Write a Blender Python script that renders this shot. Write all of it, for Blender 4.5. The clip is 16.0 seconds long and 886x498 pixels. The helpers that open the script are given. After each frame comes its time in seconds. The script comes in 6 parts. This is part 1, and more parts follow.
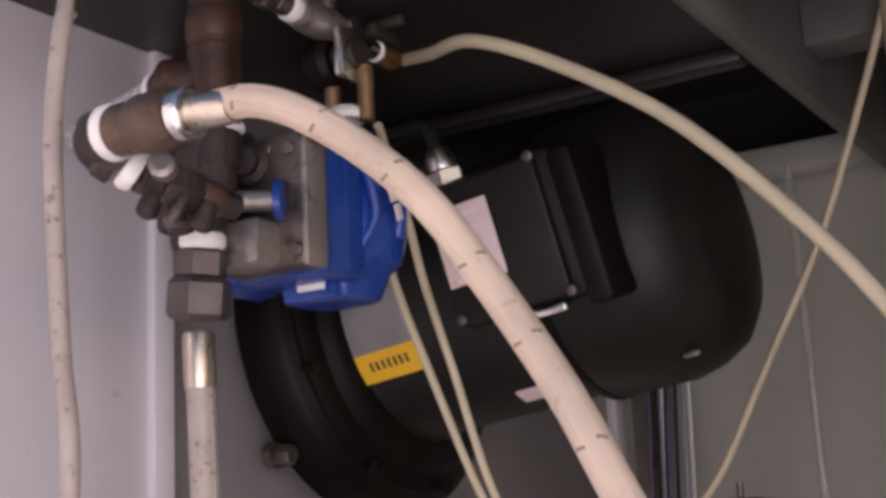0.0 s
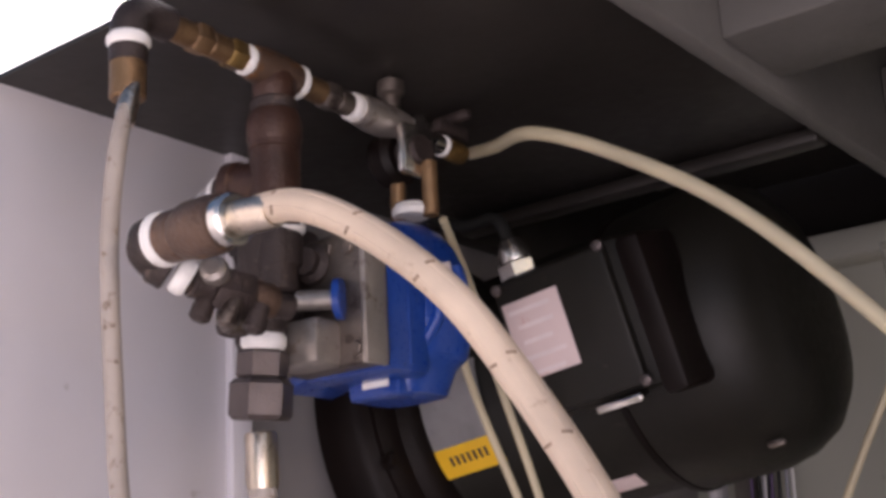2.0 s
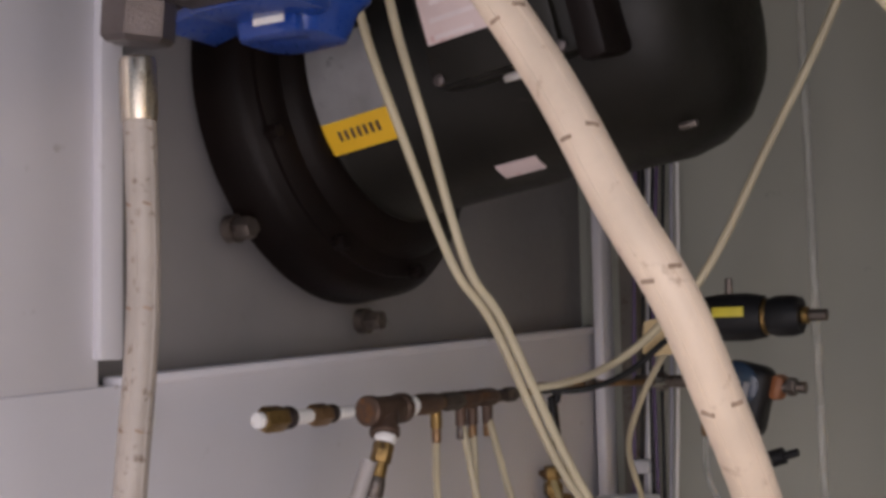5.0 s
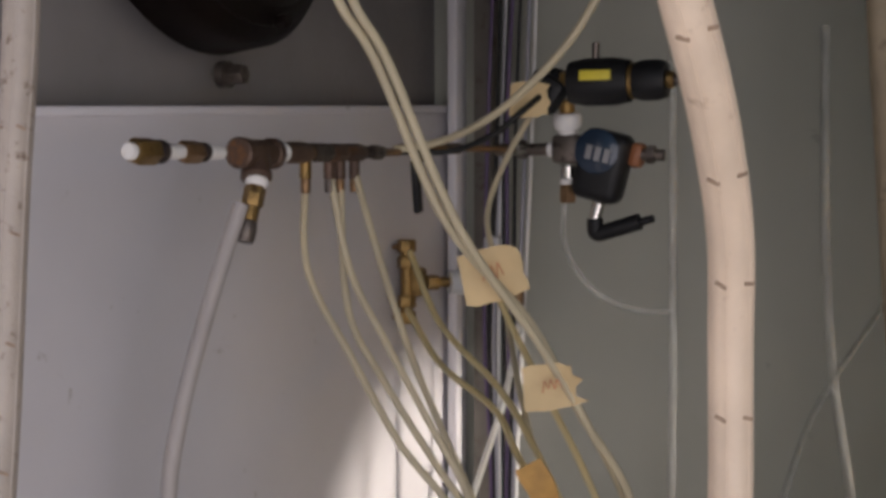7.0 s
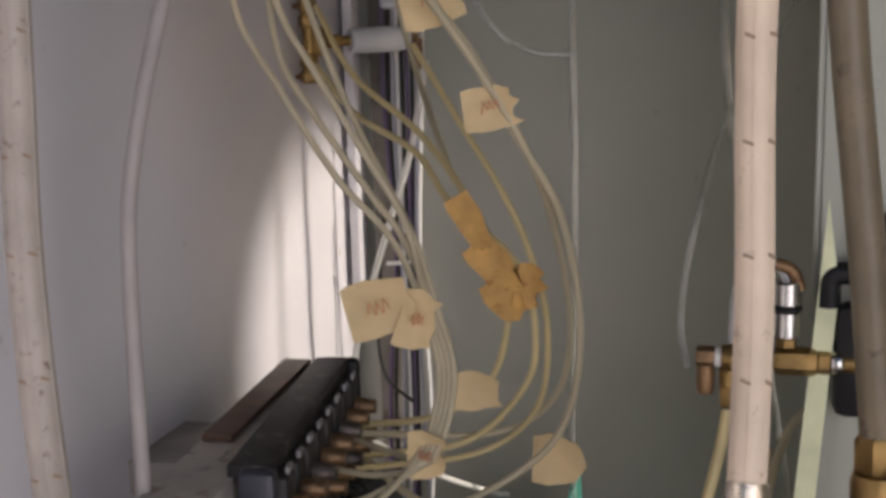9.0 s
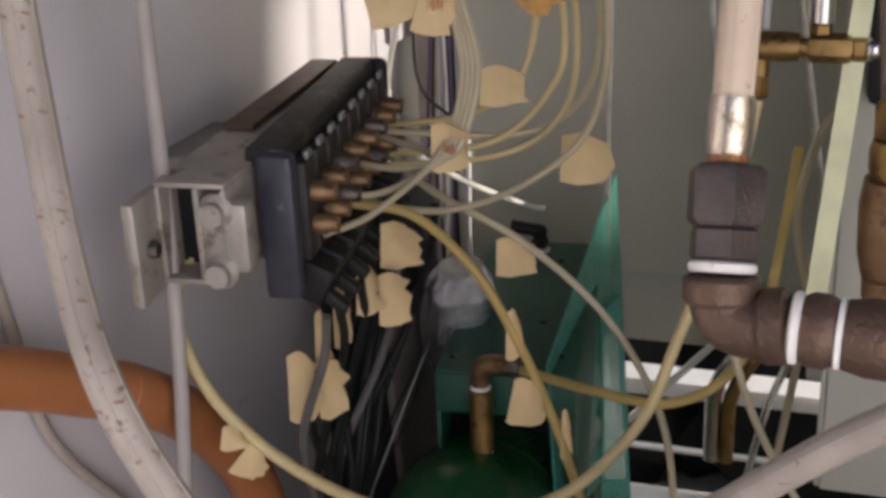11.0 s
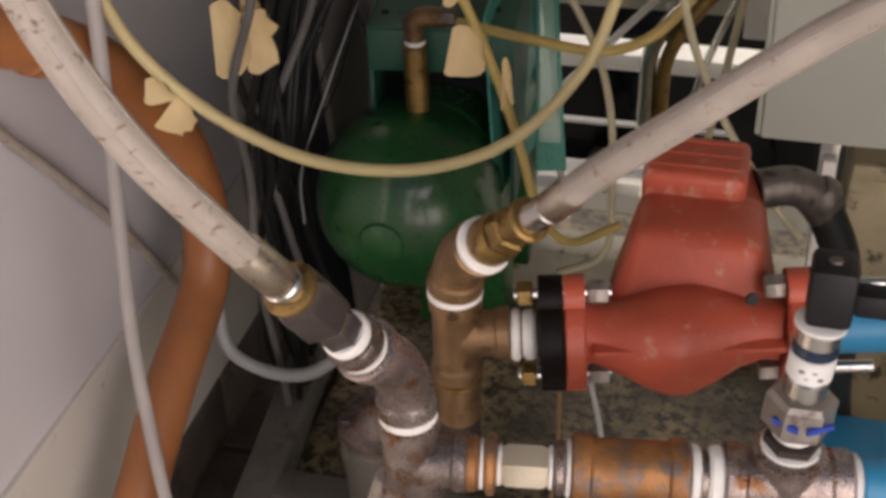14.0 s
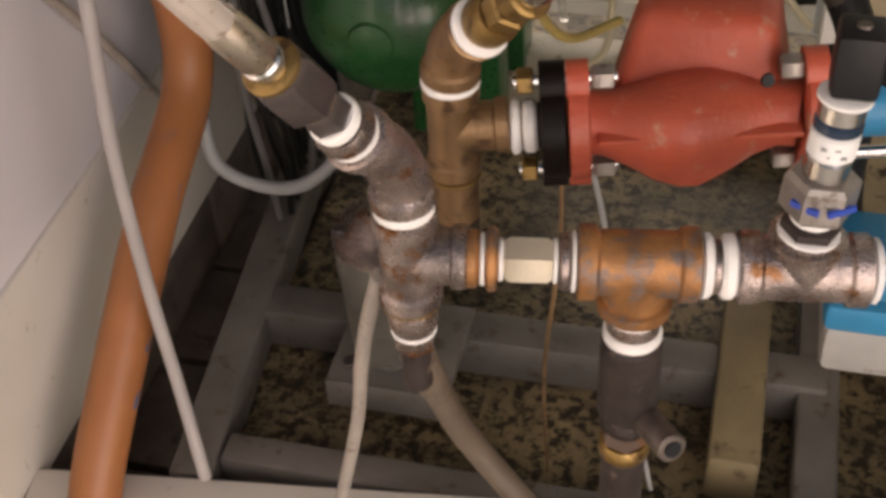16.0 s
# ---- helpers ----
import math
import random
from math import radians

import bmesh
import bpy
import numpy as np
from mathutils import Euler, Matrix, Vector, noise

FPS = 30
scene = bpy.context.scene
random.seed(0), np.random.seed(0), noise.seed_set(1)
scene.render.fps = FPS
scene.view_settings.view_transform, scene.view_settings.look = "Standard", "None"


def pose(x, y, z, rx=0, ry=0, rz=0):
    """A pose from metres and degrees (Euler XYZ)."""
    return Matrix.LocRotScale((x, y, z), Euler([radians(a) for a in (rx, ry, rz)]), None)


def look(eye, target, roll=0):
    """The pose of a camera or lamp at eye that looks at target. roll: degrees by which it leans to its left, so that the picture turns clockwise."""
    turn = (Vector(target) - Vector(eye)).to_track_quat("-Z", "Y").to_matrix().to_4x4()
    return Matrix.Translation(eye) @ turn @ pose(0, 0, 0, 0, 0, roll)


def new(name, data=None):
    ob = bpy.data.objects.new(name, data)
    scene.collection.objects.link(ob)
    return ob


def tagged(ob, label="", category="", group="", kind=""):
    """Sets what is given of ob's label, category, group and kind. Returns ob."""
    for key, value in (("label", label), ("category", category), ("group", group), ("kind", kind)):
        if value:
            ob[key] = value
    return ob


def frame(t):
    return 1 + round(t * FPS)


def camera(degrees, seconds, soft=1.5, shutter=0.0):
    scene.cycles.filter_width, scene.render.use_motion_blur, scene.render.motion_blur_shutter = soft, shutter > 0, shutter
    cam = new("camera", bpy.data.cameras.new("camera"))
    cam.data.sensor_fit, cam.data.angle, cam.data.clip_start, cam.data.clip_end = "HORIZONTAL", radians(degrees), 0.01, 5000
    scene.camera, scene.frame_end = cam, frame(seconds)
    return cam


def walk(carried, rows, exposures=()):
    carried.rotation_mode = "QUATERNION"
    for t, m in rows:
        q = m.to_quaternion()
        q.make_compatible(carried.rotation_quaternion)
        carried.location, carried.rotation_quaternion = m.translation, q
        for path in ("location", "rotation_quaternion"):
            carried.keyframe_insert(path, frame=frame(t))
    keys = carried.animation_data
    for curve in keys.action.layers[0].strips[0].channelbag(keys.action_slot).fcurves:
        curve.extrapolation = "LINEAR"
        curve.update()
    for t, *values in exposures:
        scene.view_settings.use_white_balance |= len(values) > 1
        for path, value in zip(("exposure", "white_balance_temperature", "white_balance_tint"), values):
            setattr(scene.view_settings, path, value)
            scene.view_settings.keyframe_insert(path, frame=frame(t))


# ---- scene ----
cam = camera(37.8, 16.0, 3.6)
PATH = [
    (0, (-0.001, 0.126, 1.367), (-1.037, 1.787, 1.774), -2.7),
    (0.5, (0.023, 0.14, 1.37), (-1.088, 1.738, 1.831), -2.8),
    (1, (0.028, 0.141, 1.373), (-1.151, 1.672, 1.888), -3.6),
    (1.5, (0.028, 0.134, 1.373), (-1.161, 1.645, 1.923), -2.8),
    (2, (0.026, 0.147, 1.372), (-1.14, 1.68, 1.914), -3.0),
    (2.5, (0.015, 0.183, 1.376), (-1.175, 1.709, 1.882), -3.6),
    (3, (0.007, 0.227, 1.374), (-1.186, 1.771, 1.811), -3.6),
    (3.5, (-0.008, 0.246, 1.372), (-1.174, 1.822, 1.768), -3.1),
    (4, (-0.022, 0.231, 1.36), (-1.137, 1.855, 1.701), -0.7),
    (4.2, (-0.025, 0.221, 1.353), (-1.124, 1.865, 1.656), -0.7),
    (6.3, (-0.068, 0.191, 1.293), (-0.968, 1.977, 1.289), -0.4),
    (6.5, (-0.072, 0.195, 1.287), (-0.938, 1.998, 1.257), -0.2),
    (7, (-0.086, 0.197, 1.273), (-0.88, 2.029, 1.167), -0.1),
    (7.5, (-0.102, 0.188, 1.262), (-0.826, 2.044, 1.085), 0.1),
    (8, (-0.117, 0.173, 1.251), (-0.774, 2.047, 1.012), -0.6),
    (8.5, (-0.133, 0.159, 1.235), (-0.718, 2.046, 0.924), -1.6),
    (9, (-0.145, 0.135, 1.216), (-0.685, 2.021, 0.827), -1.5),
    (9.5, (-0.131, 0.138, 1.195), (-0.729, 1.985, 0.715), -1.1),
    (10, (-0.105, 0.139, 1.175), (-0.766, 1.936, 0.598), -1.2),
    (10.2, (-0.103, 0.143, 1.17), (-0.769, 1.925, 0.552), -1.8),
    (12.3, (-0.146, 0.144, 1.144), (-0.654, 1.86, 0.25), -1.9),
    (12.5, (-0.143, 0.148, 1.137), (-0.652, 1.845, 0.209), -1.5),
    (13, (-0.138, 0.154, 1.126), (-0.628, 1.816, 0.127), -0.9),
    (13.5, (-0.136, 0.155, 1.119), (-0.602, 1.785, 0.057), -1.0),
    (14, (-0.139, 0.158, 1.105), (-0.585, 1.738, -0.036), -2.1),
    (14.5, (-0.138, 0.154, 1.098), (-0.582, 1.693, -0.1), -2.6),
    (15, (-0.142, 0.154, 1.088), (-0.575, 1.666, -0.147), -2.6),
    (15.5, (-0.143, 0.167, 1.078), (-0.56, 1.627, -0.225), -3.1),
    (16, (-0.147, 0.177, 1.062), (-0.551, 1.601, -0.283), -3.5),
]
EXPOSURES = [(0, 0.10, 6700, 27), (1.2, 0.22, 6700, 26), (2.2, 0.14, 6700, 25), (3.2, -0.06, 6700, 22), (4.2, -0.06, 6700, 20), (6.5, -0.25, 6600, 15), (7.5, -0.34, 6600, 15), (9, -0.34, 6600, 15), (10, -0.28, 6600, 15), (12.3, 0.05, 7050, 16), (14.5, 0.10, 7600, 17), (16, 0.29, 8000, 17)]
walk(cam, [(t, look(eye, target, roll)) for t, eye, target, roll in PATH], EXPOSURES)

# ---- light ----
world = bpy.data.worlds.new("sky")
scene.world = world
world.use_nodes = True
_n = world.node_tree.nodes
_sky = _n.new("ShaderNodeTexSky")
_sky.sky_type, _sky.sun_disc = "NISHITA", False
_sky.sun_elevation, _sky.sun_rotation = radians(15), radians(90)
world.node_tree.links.new(_sky.outputs["Color"], _n["Background"].inputs["Color"])
_n["Background"].inputs["Strength"].default_value = 0.13
sun = new("sun", bpy.data.lights.new("sun", "SUN"))
sun.data.energy, sun.data.angle, sun.data.color = 4.5, radians(4.0), (1.0, 0.93, 0.82)
sun.matrix_world = look((0.75, 1.445, 1.20), (-0.65, 1.455, 0.83))

# daylight in the open front of the cabinet
door_light = new("door_light", bpy.data.lights.new("door_light", "AREA"))
door_light.data.shape, door_light.data.size, door_light.data.size_y = "RECTANGLE", 1.3, 1.5
door_light.data.energy, door_light.data.color = 17.0, (1.0, 0.95, 1.0)
door_light.matrix_world = look((0.42, -0.50, 1.00), (-0.62, 0.75, 1.12))


# pale overcast distance above and behind the cabinet
GLOW = bpy.data.materials.new("overcast_glow")
GLOW.use_nodes = True
GLOW.node_tree.nodes["Principled BSDF"].inputs["Base Color"].default_value = (0.8, 0.8, 0.8, 1)
GLOW.node_tree.nodes["Principled BSDF"].inputs["Emission Color"].default_value = (1, 0.98, 0.98, 1)
GLOW.node_tree.nodes["Principled BSDF"].inputs["Emission Strength"].default_value = 2.2

# ---- materials ----
def mat(name, color, rough=0.5, metal=0.0, vary=0.15, scale=25.0, spots=None, spot_amount=0.0, spot_scale=60.0, bump=0.15, coat=0.0, pieces=0.0):
    """A surface with broad tint changes, fine grain, and optional spots of another colour with shapes of their own."""
    m = bpy.data.materials.new(name)
    m.use_nodes = True
    nt = m.node_tree
    n, link = nt.nodes, nt.links.new
    b = n["Principled BSDF"]
    co = n.new("ShaderNodeTexCoord")
    broad = n.new("ShaderNodeTexNoise")
    broad.inputs["Scale"].default_value, broad.inputs["Detail"].default_value = scale, 5
    fine = n.new("ShaderNodeTexNoise")
    fine.inputs["Scale"].default_value, fine.inputs["Detail"].default_value = scale * 14, 3
    for t in (broad, fine):
        link(co.outputs["Object"], t.inputs["Vector"])
    ramp = n.new("ShaderNodeValToRGB")
    lo, hi = [max(0, c * (1 - vary)) for c in color], [min(1, c * (1 + vary)) for c in color]
    ramp.color_ramp.elements[0].color, ramp.color_ramp.elements[1].color = (*lo, 1), (*hi, 1)
    ramp.color_ramp.elements[0].position, ramp.color_ramp.elements[1].position = 0.3, 0.7
    link(broad.outputs["Fac"], ramp.inputs["Fac"])
    out = ramp.outputs["Color"]
    if spots:
        sp = n.new("ShaderNodeTexNoise")
        sp.inputs["Scale"].default_value, sp.inputs["Detail"].default_value, sp.inputs["Roughness"].default_value = spot_scale, 6, 0.65
        link(co.outputs["Object"], sp.inputs["Vector"])
        sr = n.new("ShaderNodeValToRGB")
        sr.color_ramp.elements[0].position = 0.68 - 0.35 * spot_amount
        sr.color_ramp.elements[1].position = 0.76 - 0.30 * spot_amount
        link(sp.outputs["Fac"], sr.inputs["Fac"])
        mix = n.new("ShaderNodeMixRGB")
        mix.inputs["Color2"].default_value = (*spots, 1)
        link(sr.outputs["Color"], mix.inputs["Fac"])
        link(out, mix.inputs["Color1"])
        out = mix.outputs["Color"]
    if pieces:
        info = n.new("ShaderNodeObjectInfo")
        hsv = n.new("ShaderNodeHueSaturation")
        rng = n.new("ShaderNodeMapRange")
        rng.inputs["To Min"].default_value, rng.inputs["To Max"].default_value = 1 - pieces, 1 + pieces
        link(info.outputs["Random"], rng.inputs["Value"])
        link(rng.outputs["Result"], hsv.inputs["Value"])
        link(out, hsv.inputs["Color"])
        out = hsv.outputs["Color"]
    link(out, b.inputs["Base Color"])
    rr = n.new("ShaderNodeMapRange")
    rr.inputs["To Min"].default_value, rr.inputs["To Max"].default_value = max(0.03, rough - 0.1), min(1, rough + 0.1)
    link(fine.outputs["Fac"], rr.inputs["Value"])
    link(rr.outputs["Result"], b.inputs["Roughness"])
    b.inputs["Metallic"].default_value = metal
    b.inputs["Coat Weight"].default_value = coat
    b.inputs["Specular IOR Level"].default_value = 0.28 if max(color) < 0.02 else 0.45
    if bump:
        bp = n.new("ShaderNodeBump")
        bp.inputs["Strength"].default_value, bp.inputs["Distance"].default_value = bump, 0.002
        link(fine.outputs["Fac"], bp.inputs["Height"])
        link(bp.outputs["Normal"], b.inputs["Normal"])
    return m


def clear(name, color, rough=0.2, trans=0.6, ior=1.35):
    m = mat(name, color, rough, 0, 0.12, 20, bump=0.05)
    b = m.node_tree.nodes["Principled BSDF"]
    b.inputs["Transmission Weight"].default_value, b.inputs["IOR"].default_value = trans, ior
    return m


WALL = mat("painted_wall", (0.70, 0.68, 0.71), 0.42, 0, 0.05, 6, (0.45, 0.42, 0.40), 0.05, 30, 0.05)
PANEL = mat("grey_panel", (0.25, 0.235, 0.235), 0.5, 0.2, 0.08, 9, (0.2, 0.18, 0.17), 0.05, 40, 0.05)
BACKP = mat("back_panel_paint", (0.43, 0.435, 0.375), 0.40, 0, 0.05, 5, (0.3, 0.3, 0.26), 0.03, 30, 0.05)
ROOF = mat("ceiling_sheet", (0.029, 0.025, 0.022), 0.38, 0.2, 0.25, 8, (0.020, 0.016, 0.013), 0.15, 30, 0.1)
PLANK = mat("dark_wet_planks", (0.105, 0.082, 0.068), 0.4, 0, 0.4, 22, (0.04, 0.028, 0.02), 0.3, 40, 0.4)
FADED = mat("faded_text", (0.68, 0.59, 0.58), 0.5)
BEAM = mat("dark_beam_paint", (0.13, 0.123, 0.113), 0.5, 0.1, 0.15, 12, (0.08, 0.07, 0.06), 0.1, 40, 0.1)
OLDTAPE = mat("old_orange_tape", (0.62, 0.36, 0.11), 0.6, 0, 0.2, 50, (0.45, 0.2, 0.05), 0.3, 70, 0.4)
SILL = mat("cream_paint", (0.66, 0.62, 0.56), 0.5, 0, 0.06, 8, (0.4, 0.33, 0.25), 0.1, 50, 0.08)
BLACK = mat("black_enamel", (0.0060, 0.0034, 0.0028), 0.45, 0, 0.3, 20, bump=0.15)
MOTOR = mat("charcoal_paint", (0.0095, 0.0085, 0.0066), 0.46, 0, 0.35, 12, (0.030, 0.026, 0.021), 0.08, 90, 0.12)
DUSTY = mat("dusty_black_plastic", (0.020, 0.018, 0.018), 0.5, 0, 0.4, 40, (0.11, 0.095, 0.085), 0.30, 55, 0.3)
DULL = mat("black_plastic", (0.011, 0.011, 0.012), 0.5, 0, 0.2, 40, bump=0.1)
BLUE = mat("blue_enamel", (0.007, 0.045, 0.25), 0.3, 0, 0.15, 25, (0.004, 0.02, 0.12), 0.15, 60, 0.12, coat=0.3)
ALUD = mat("worn_pale_metal", (0.34, 0.305, 0.275), 0.38, 0.7, 0.25, 40, (0.16, 0.12, 0.10), 0.35, 70, 0.3)
CAST = mat("dirty_cast_metal", (0.15, 0.125, 0.108), 0.36, 0.75, 0.35, 40, (0.06, 0.045, 0.04), 0.42, 70, 0.4)
DARKCAST = mat("dark_cast_iron", (0.045, 0.033, 0.030), 0.5, 0.4, 0.35, 40, (0.15, 0.11, 0.09), 0.2, 90, 0.5)
BROWN = mat("brown_iron", (0.11, 0.068, 0.048), 0.42, 0.45, 0.35, 30, (0.2, 0.09, 0.035), 0.3, 50, 0.5)
DARKIRON = mat("dark_red_brown_iron", (0.055, 0.026, 0.018), 0.42, 0.3, 0.35, 30, (0.11, 0.06, 0.035), 0.2, 50, 0.4)
RUST = mat("rusty_iron", (0.33, 0.15, 0.055), 0.40, 0.45, 0.55, 40, (0.17, 0.125, 0.105), 0.55, 60, 0.35)
GREYIRON = mat("stained_grey_iron", (0.27, 0.22, 0.20), 0.28, 0.75, 0.6, 40, (0.17, 0.075, 0.03), 0.45, 60, 0.3)
BRASS = mat("dull_brass", (0.30, 0.19, 0.07), 0.35, 0.85, 0.25, 60, (0.12, 0.07, 0.03), 0.35, 90, 0.3)
BRONZE = mat("brown_bronze", (0.24, 0.145, 0.075), 0.38, 0.7, 0.25, 40, (0.12, 0.07, 0.04), 0.35, 60, 0.35)
STEEL = mat("bright_steel", (0.62, 0.60, 0.57), 0.22, 1.0, 0.1, 60, bump=0.08)
FERRULE = mat("warm_steel_ferrule", (0.60, 0.53, 0.44), 0.3, 1.0, 0.15, 60, (0.30, 0.22, 0.15), 0.25, 90, 0.15)
NUT = mat("dark_zinc_nut", (0.105, 0.088, 0.085), 0.38, 0.7, 0.2, 60, bump=0.25)
TAPE = mat("white_thread_tape", (0.82, 0.80, 0.77), 0.6, 0, 0.06, 80, (0.6, 0.5, 0.38), 0.12, 150, 0.4)
HOSE = mat("cream_braided_hose", (0.58, 0.47, 0.36), 0.5, 0, 0.12, 35, (0.40, 0.30, 0.22), 0.2, 110, 0.15)
HOSEGREY = mat("greyed_hose", (0.36, 0.315, 0.275), 0.45, 0, 0.15, 30, (0.18, 0.135, 0.10), 0.28, 160, 0.2)
MARK = mat("brown_hose_print", (0.27, 0.19, 0.135), 0.6, 0, 0.2, 200)
TUBE = clear("milky_tube", (0.62, 0.55, 0.38), 0.35, 0.30)
CLEARHOSE = clear("clear_braided_hose", (0.50, 0.46, 0.44), 0.35, 0.25)
TUBEY = clear("yellowed_tube", (0.62, 0.47, 0.17), 0.32, 0.40)
TUBEC = clear("cream_yellow_tube", (0.70, 0.58, 0.30), 0.32, 0.22)
TUBEW = clear("white_tube", (0.74, 0.73, 0.68), 0.3, 0.12)
CLEARTUBE = clear("clear_tube", (0.80, 0.80, 0.76), 0.12, 0.85)
MASKING = mat("masking_tape", (0.66, 0.50, 0.27), 0.65, 0, 0.08, 40, (0.60, 0.42, 0.2), 0.15, 60, 0.3)
INK = mat("red_ink", (0.55, 0.22, 0.11), 0.6, 0, 0.2, 100)
YELLOW = mat("yellow_label", (0.80, 0.47, 0.02), 0.45, 0, 0.05, 30)
LABELGREY = mat("worn_silver_label", (0.26, 0.255, 0.26), 0.45, 0.3, 0.2, 30, (0.1, 0.1, 0.1), 0.2, 50)
PINK = mat("pink_label", (0.62, 0.50, 0.48), 0.5, 0, 0.06, 30, (0.55, 0.30, 0.28), 0.25, 60)
WHITE = mat("white_plastic", (0.75, 0.74, 0.72), 0.5, 0, 0.06, 40)
ORANGE = mat("orange_plastic_pipe", (0.36, 0.135, 0.05), 0.42, 0, 0.12, 20, (0.28, 0.13, 0.08), 0.2, 50, 0.15)
GREEN = mat("green_enamel", (0.009, 0.070, 0.019), 0.3, 0, 0.3, 12, (0.030, 0.065, 0.032), 0.28, 26, 0.1, coat=0.3)
GREENBOX = mat("dark_green_sheet", (0.012, 0.075, 0.05), 0.4, 0, 0.2, 12, (0.004, 0.03, 0.02), 0.15, 60, 0.1)
RED = mat("red_oxide_enamel", (0.45, 0.082, 0.044), 0.42, 0, 0.25, 18, (0.50, 0.24, 0.16), 0.27, 50, 0.3)
REDPLASTIC = mat("red_plastic", (0.55, 0.03, 0.02), 0.4)
BLUEPIPE = mat("blue_plastic_pipe", (0.02, 0.24, 0.44), 0.42, 0, 0.1, 30, bump=0.1)
FRAME = mat("grey_steel_tube", (0.165, 0.150, 0.132), 0.5, 0.3, 0.25, 15, (0.10, 0.075, 0.05), 0.32, 40, 0.15)
GRIMY = mat("grimy_cream_paint", (0.30, 0.245, 0.15), 0.5, 0, 0.25, 14, (0.06, 0.045, 0.025), 0.34, 45, 0.4)
FLOOR = mat("dirty_floor_pan", (0.205, 0.155, 0.085), 0.45, 0, 0.7, 14, (0.024, 0.016, 0.008), 0.62, 105, 0.7)
# near-black parts, and shade painted inside the rail, cover and holes
DARK = mat("near_black_and_inner_shade", (0.008, 0.009, 0.011), 0.45, 0, 0.3, 12)
OUTSIDE = mat("outdoor_ground", (0.30, 0.29, 0.27), 0.85, 0, 0.15, 3, bump=0.4)
FOIL = mat("crumpled_foil", (0.60, 0.60, 0.62), 0.22, 1.0, 0.2, 60, bump=0.8)
SCREEN = mat("blue_black_screen", (0.02, 0.035, 0.06), 0.15, 0, 0.2, 60, bump=0)
GRAYHOSE = mat("grey_pvc_hose", (0.36, 0.36, 0.35), 0.45, 0, 0.1, 30)
BLACKHOSE = mat("black_rubber_hose", (0.013, 0.0135, 0.013), 0.5, 0, 0.2, 40)


BLACK.node_tree.nodes["Principled BSDF"].inputs["Specular IOR Level"].default_value = 0.14
MOTOR.node_tree.nodes["Principled BSDF"].inputs["Specular IOR Level"].default_value = 0.24


# ---- mesh builders ----
def part(name, bm, material, parent=None, label="", smooth=38):
    me = bpy.data.meshes.new(name)
    bm.normal_update()
    bm.to_mesh(me)
    bm.free()
    me.materials.append(material)
    if smooth:
        me.shade_smooth()
        me.set_sharp_from_angle(angle=radians(smooth))
    ob = new(name, me)
    if parent is not None:
        ob.parent = parent
    if label:
        ob["label"] = label
    return ob


def thing(name, label, category, group="", kind=""):
    return tagged(new(name), label, category, group, kind)


def box(cx, cy, cz, sx, sy, sz, bevel=0.0, turn=None, bm=None, seg=2):
    """A box by its centre and full sizes, with rounded edges, turned about its centre."""
    b2 = bmesh.new()
    bmesh.ops.create_cube(b2, size=1, matrix=Matrix.Diagonal((sx, sy, sz, 1)))
    if bevel:
        bmesh.ops.bevel(b2, geom=b2.edges[:], offset=bevel, segments=seg, affect="EDGES", profile=0.5)
    m = Matrix.Translation((cx, cy, cz)) @ (turn.to_4x4() if turn else Matrix.Identity(4))
    bmesh.ops.transform(b2, matrix=m, verts=b2.verts)
    return merge(bm, b2)


def merge(bm, b2):
    if bm is None:
        return b2
    me = bpy.data.meshes.new("tmp")
    b2.to_mesh(me)
    b2.free()
    bm.from_mesh(me)
    bpy.data.meshes.remove(me)
    return bm


def frame_of(d):
    return Vector(d).normalized().to_track_quat("Z", "Y").to_matrix()


def lathe(origin, axis, profile, seg=28, bm=None, turn=0.0, caps=True):
    """Rings of (distance along axis, radius) round an axis; seg=6 with wide steps gives a hexagon nut."""
    bm = bm or bmesh.new()
    f, o = frame_of(axis), Vector(origin)
    rings = []
    for a, r in profile:
        ring = []
        for k in range(seg):
            w = 2 * math.pi * k / seg + turn
            ring.append(bm.verts.new(o + f @ Vector((r * math.cos(w), r * math.sin(w), a))))
        rings.append(ring)
    for p, q in zip(rings, rings[1:]):
        for k in range(seg):
            bm.faces.new((p[k], p[(k + 1) % seg], q[(k + 1) % seg], q[k]))
    if caps:
        bm.faces.new(rings[0][::-1])
        bm.faces.new(rings[-1])
    return bm


def rod(a, b, r, seg=20, bm=None, edge=0.0, turn=0.0):
    a, b = Vector(a), Vector(b)
    n = (b - a).length
    e = edge or min(0.12 * r, 0.2 * n)
    return lathe(a, b - a, [(0, r - e), (e, r), (n - e, r), (n, r - e)], seg, bm, turn)


def hexnut(a, b, r, bm=None, turn=0.3):
    """A hexagon nut between two points, with turned-down corners."""
    a, b = Vector(a), Vector(b)
    n = (b - a).length
    return lathe(a, b - a, [(0, r * 0.86), (n * 0.12, r), (n * 0.88, r), (n, r * 0.86)], 6, bm, turn)


def spline(pts, steps=10):
    """A smooth line through the points (Catmull-Rom)."""
    p = [Vector(q) for q in pts]
    p = [2 * p[0] - p[1]] + p + [2 * p[-1] - p[-2]]
    out = []
    for i in range(1, len(p) - 2):
        a, b, c, d = p[i - 1 : i + 3]
        for s in range(steps):
            u = s / steps
            out.append(0.5 * (2 * b + (c - a) * u + (2 * a - 5 * b + 4 * c - d) * u * u + (3 * b - a - 3 * c + d) * u**3))
    out.append(p[-2])
    return out


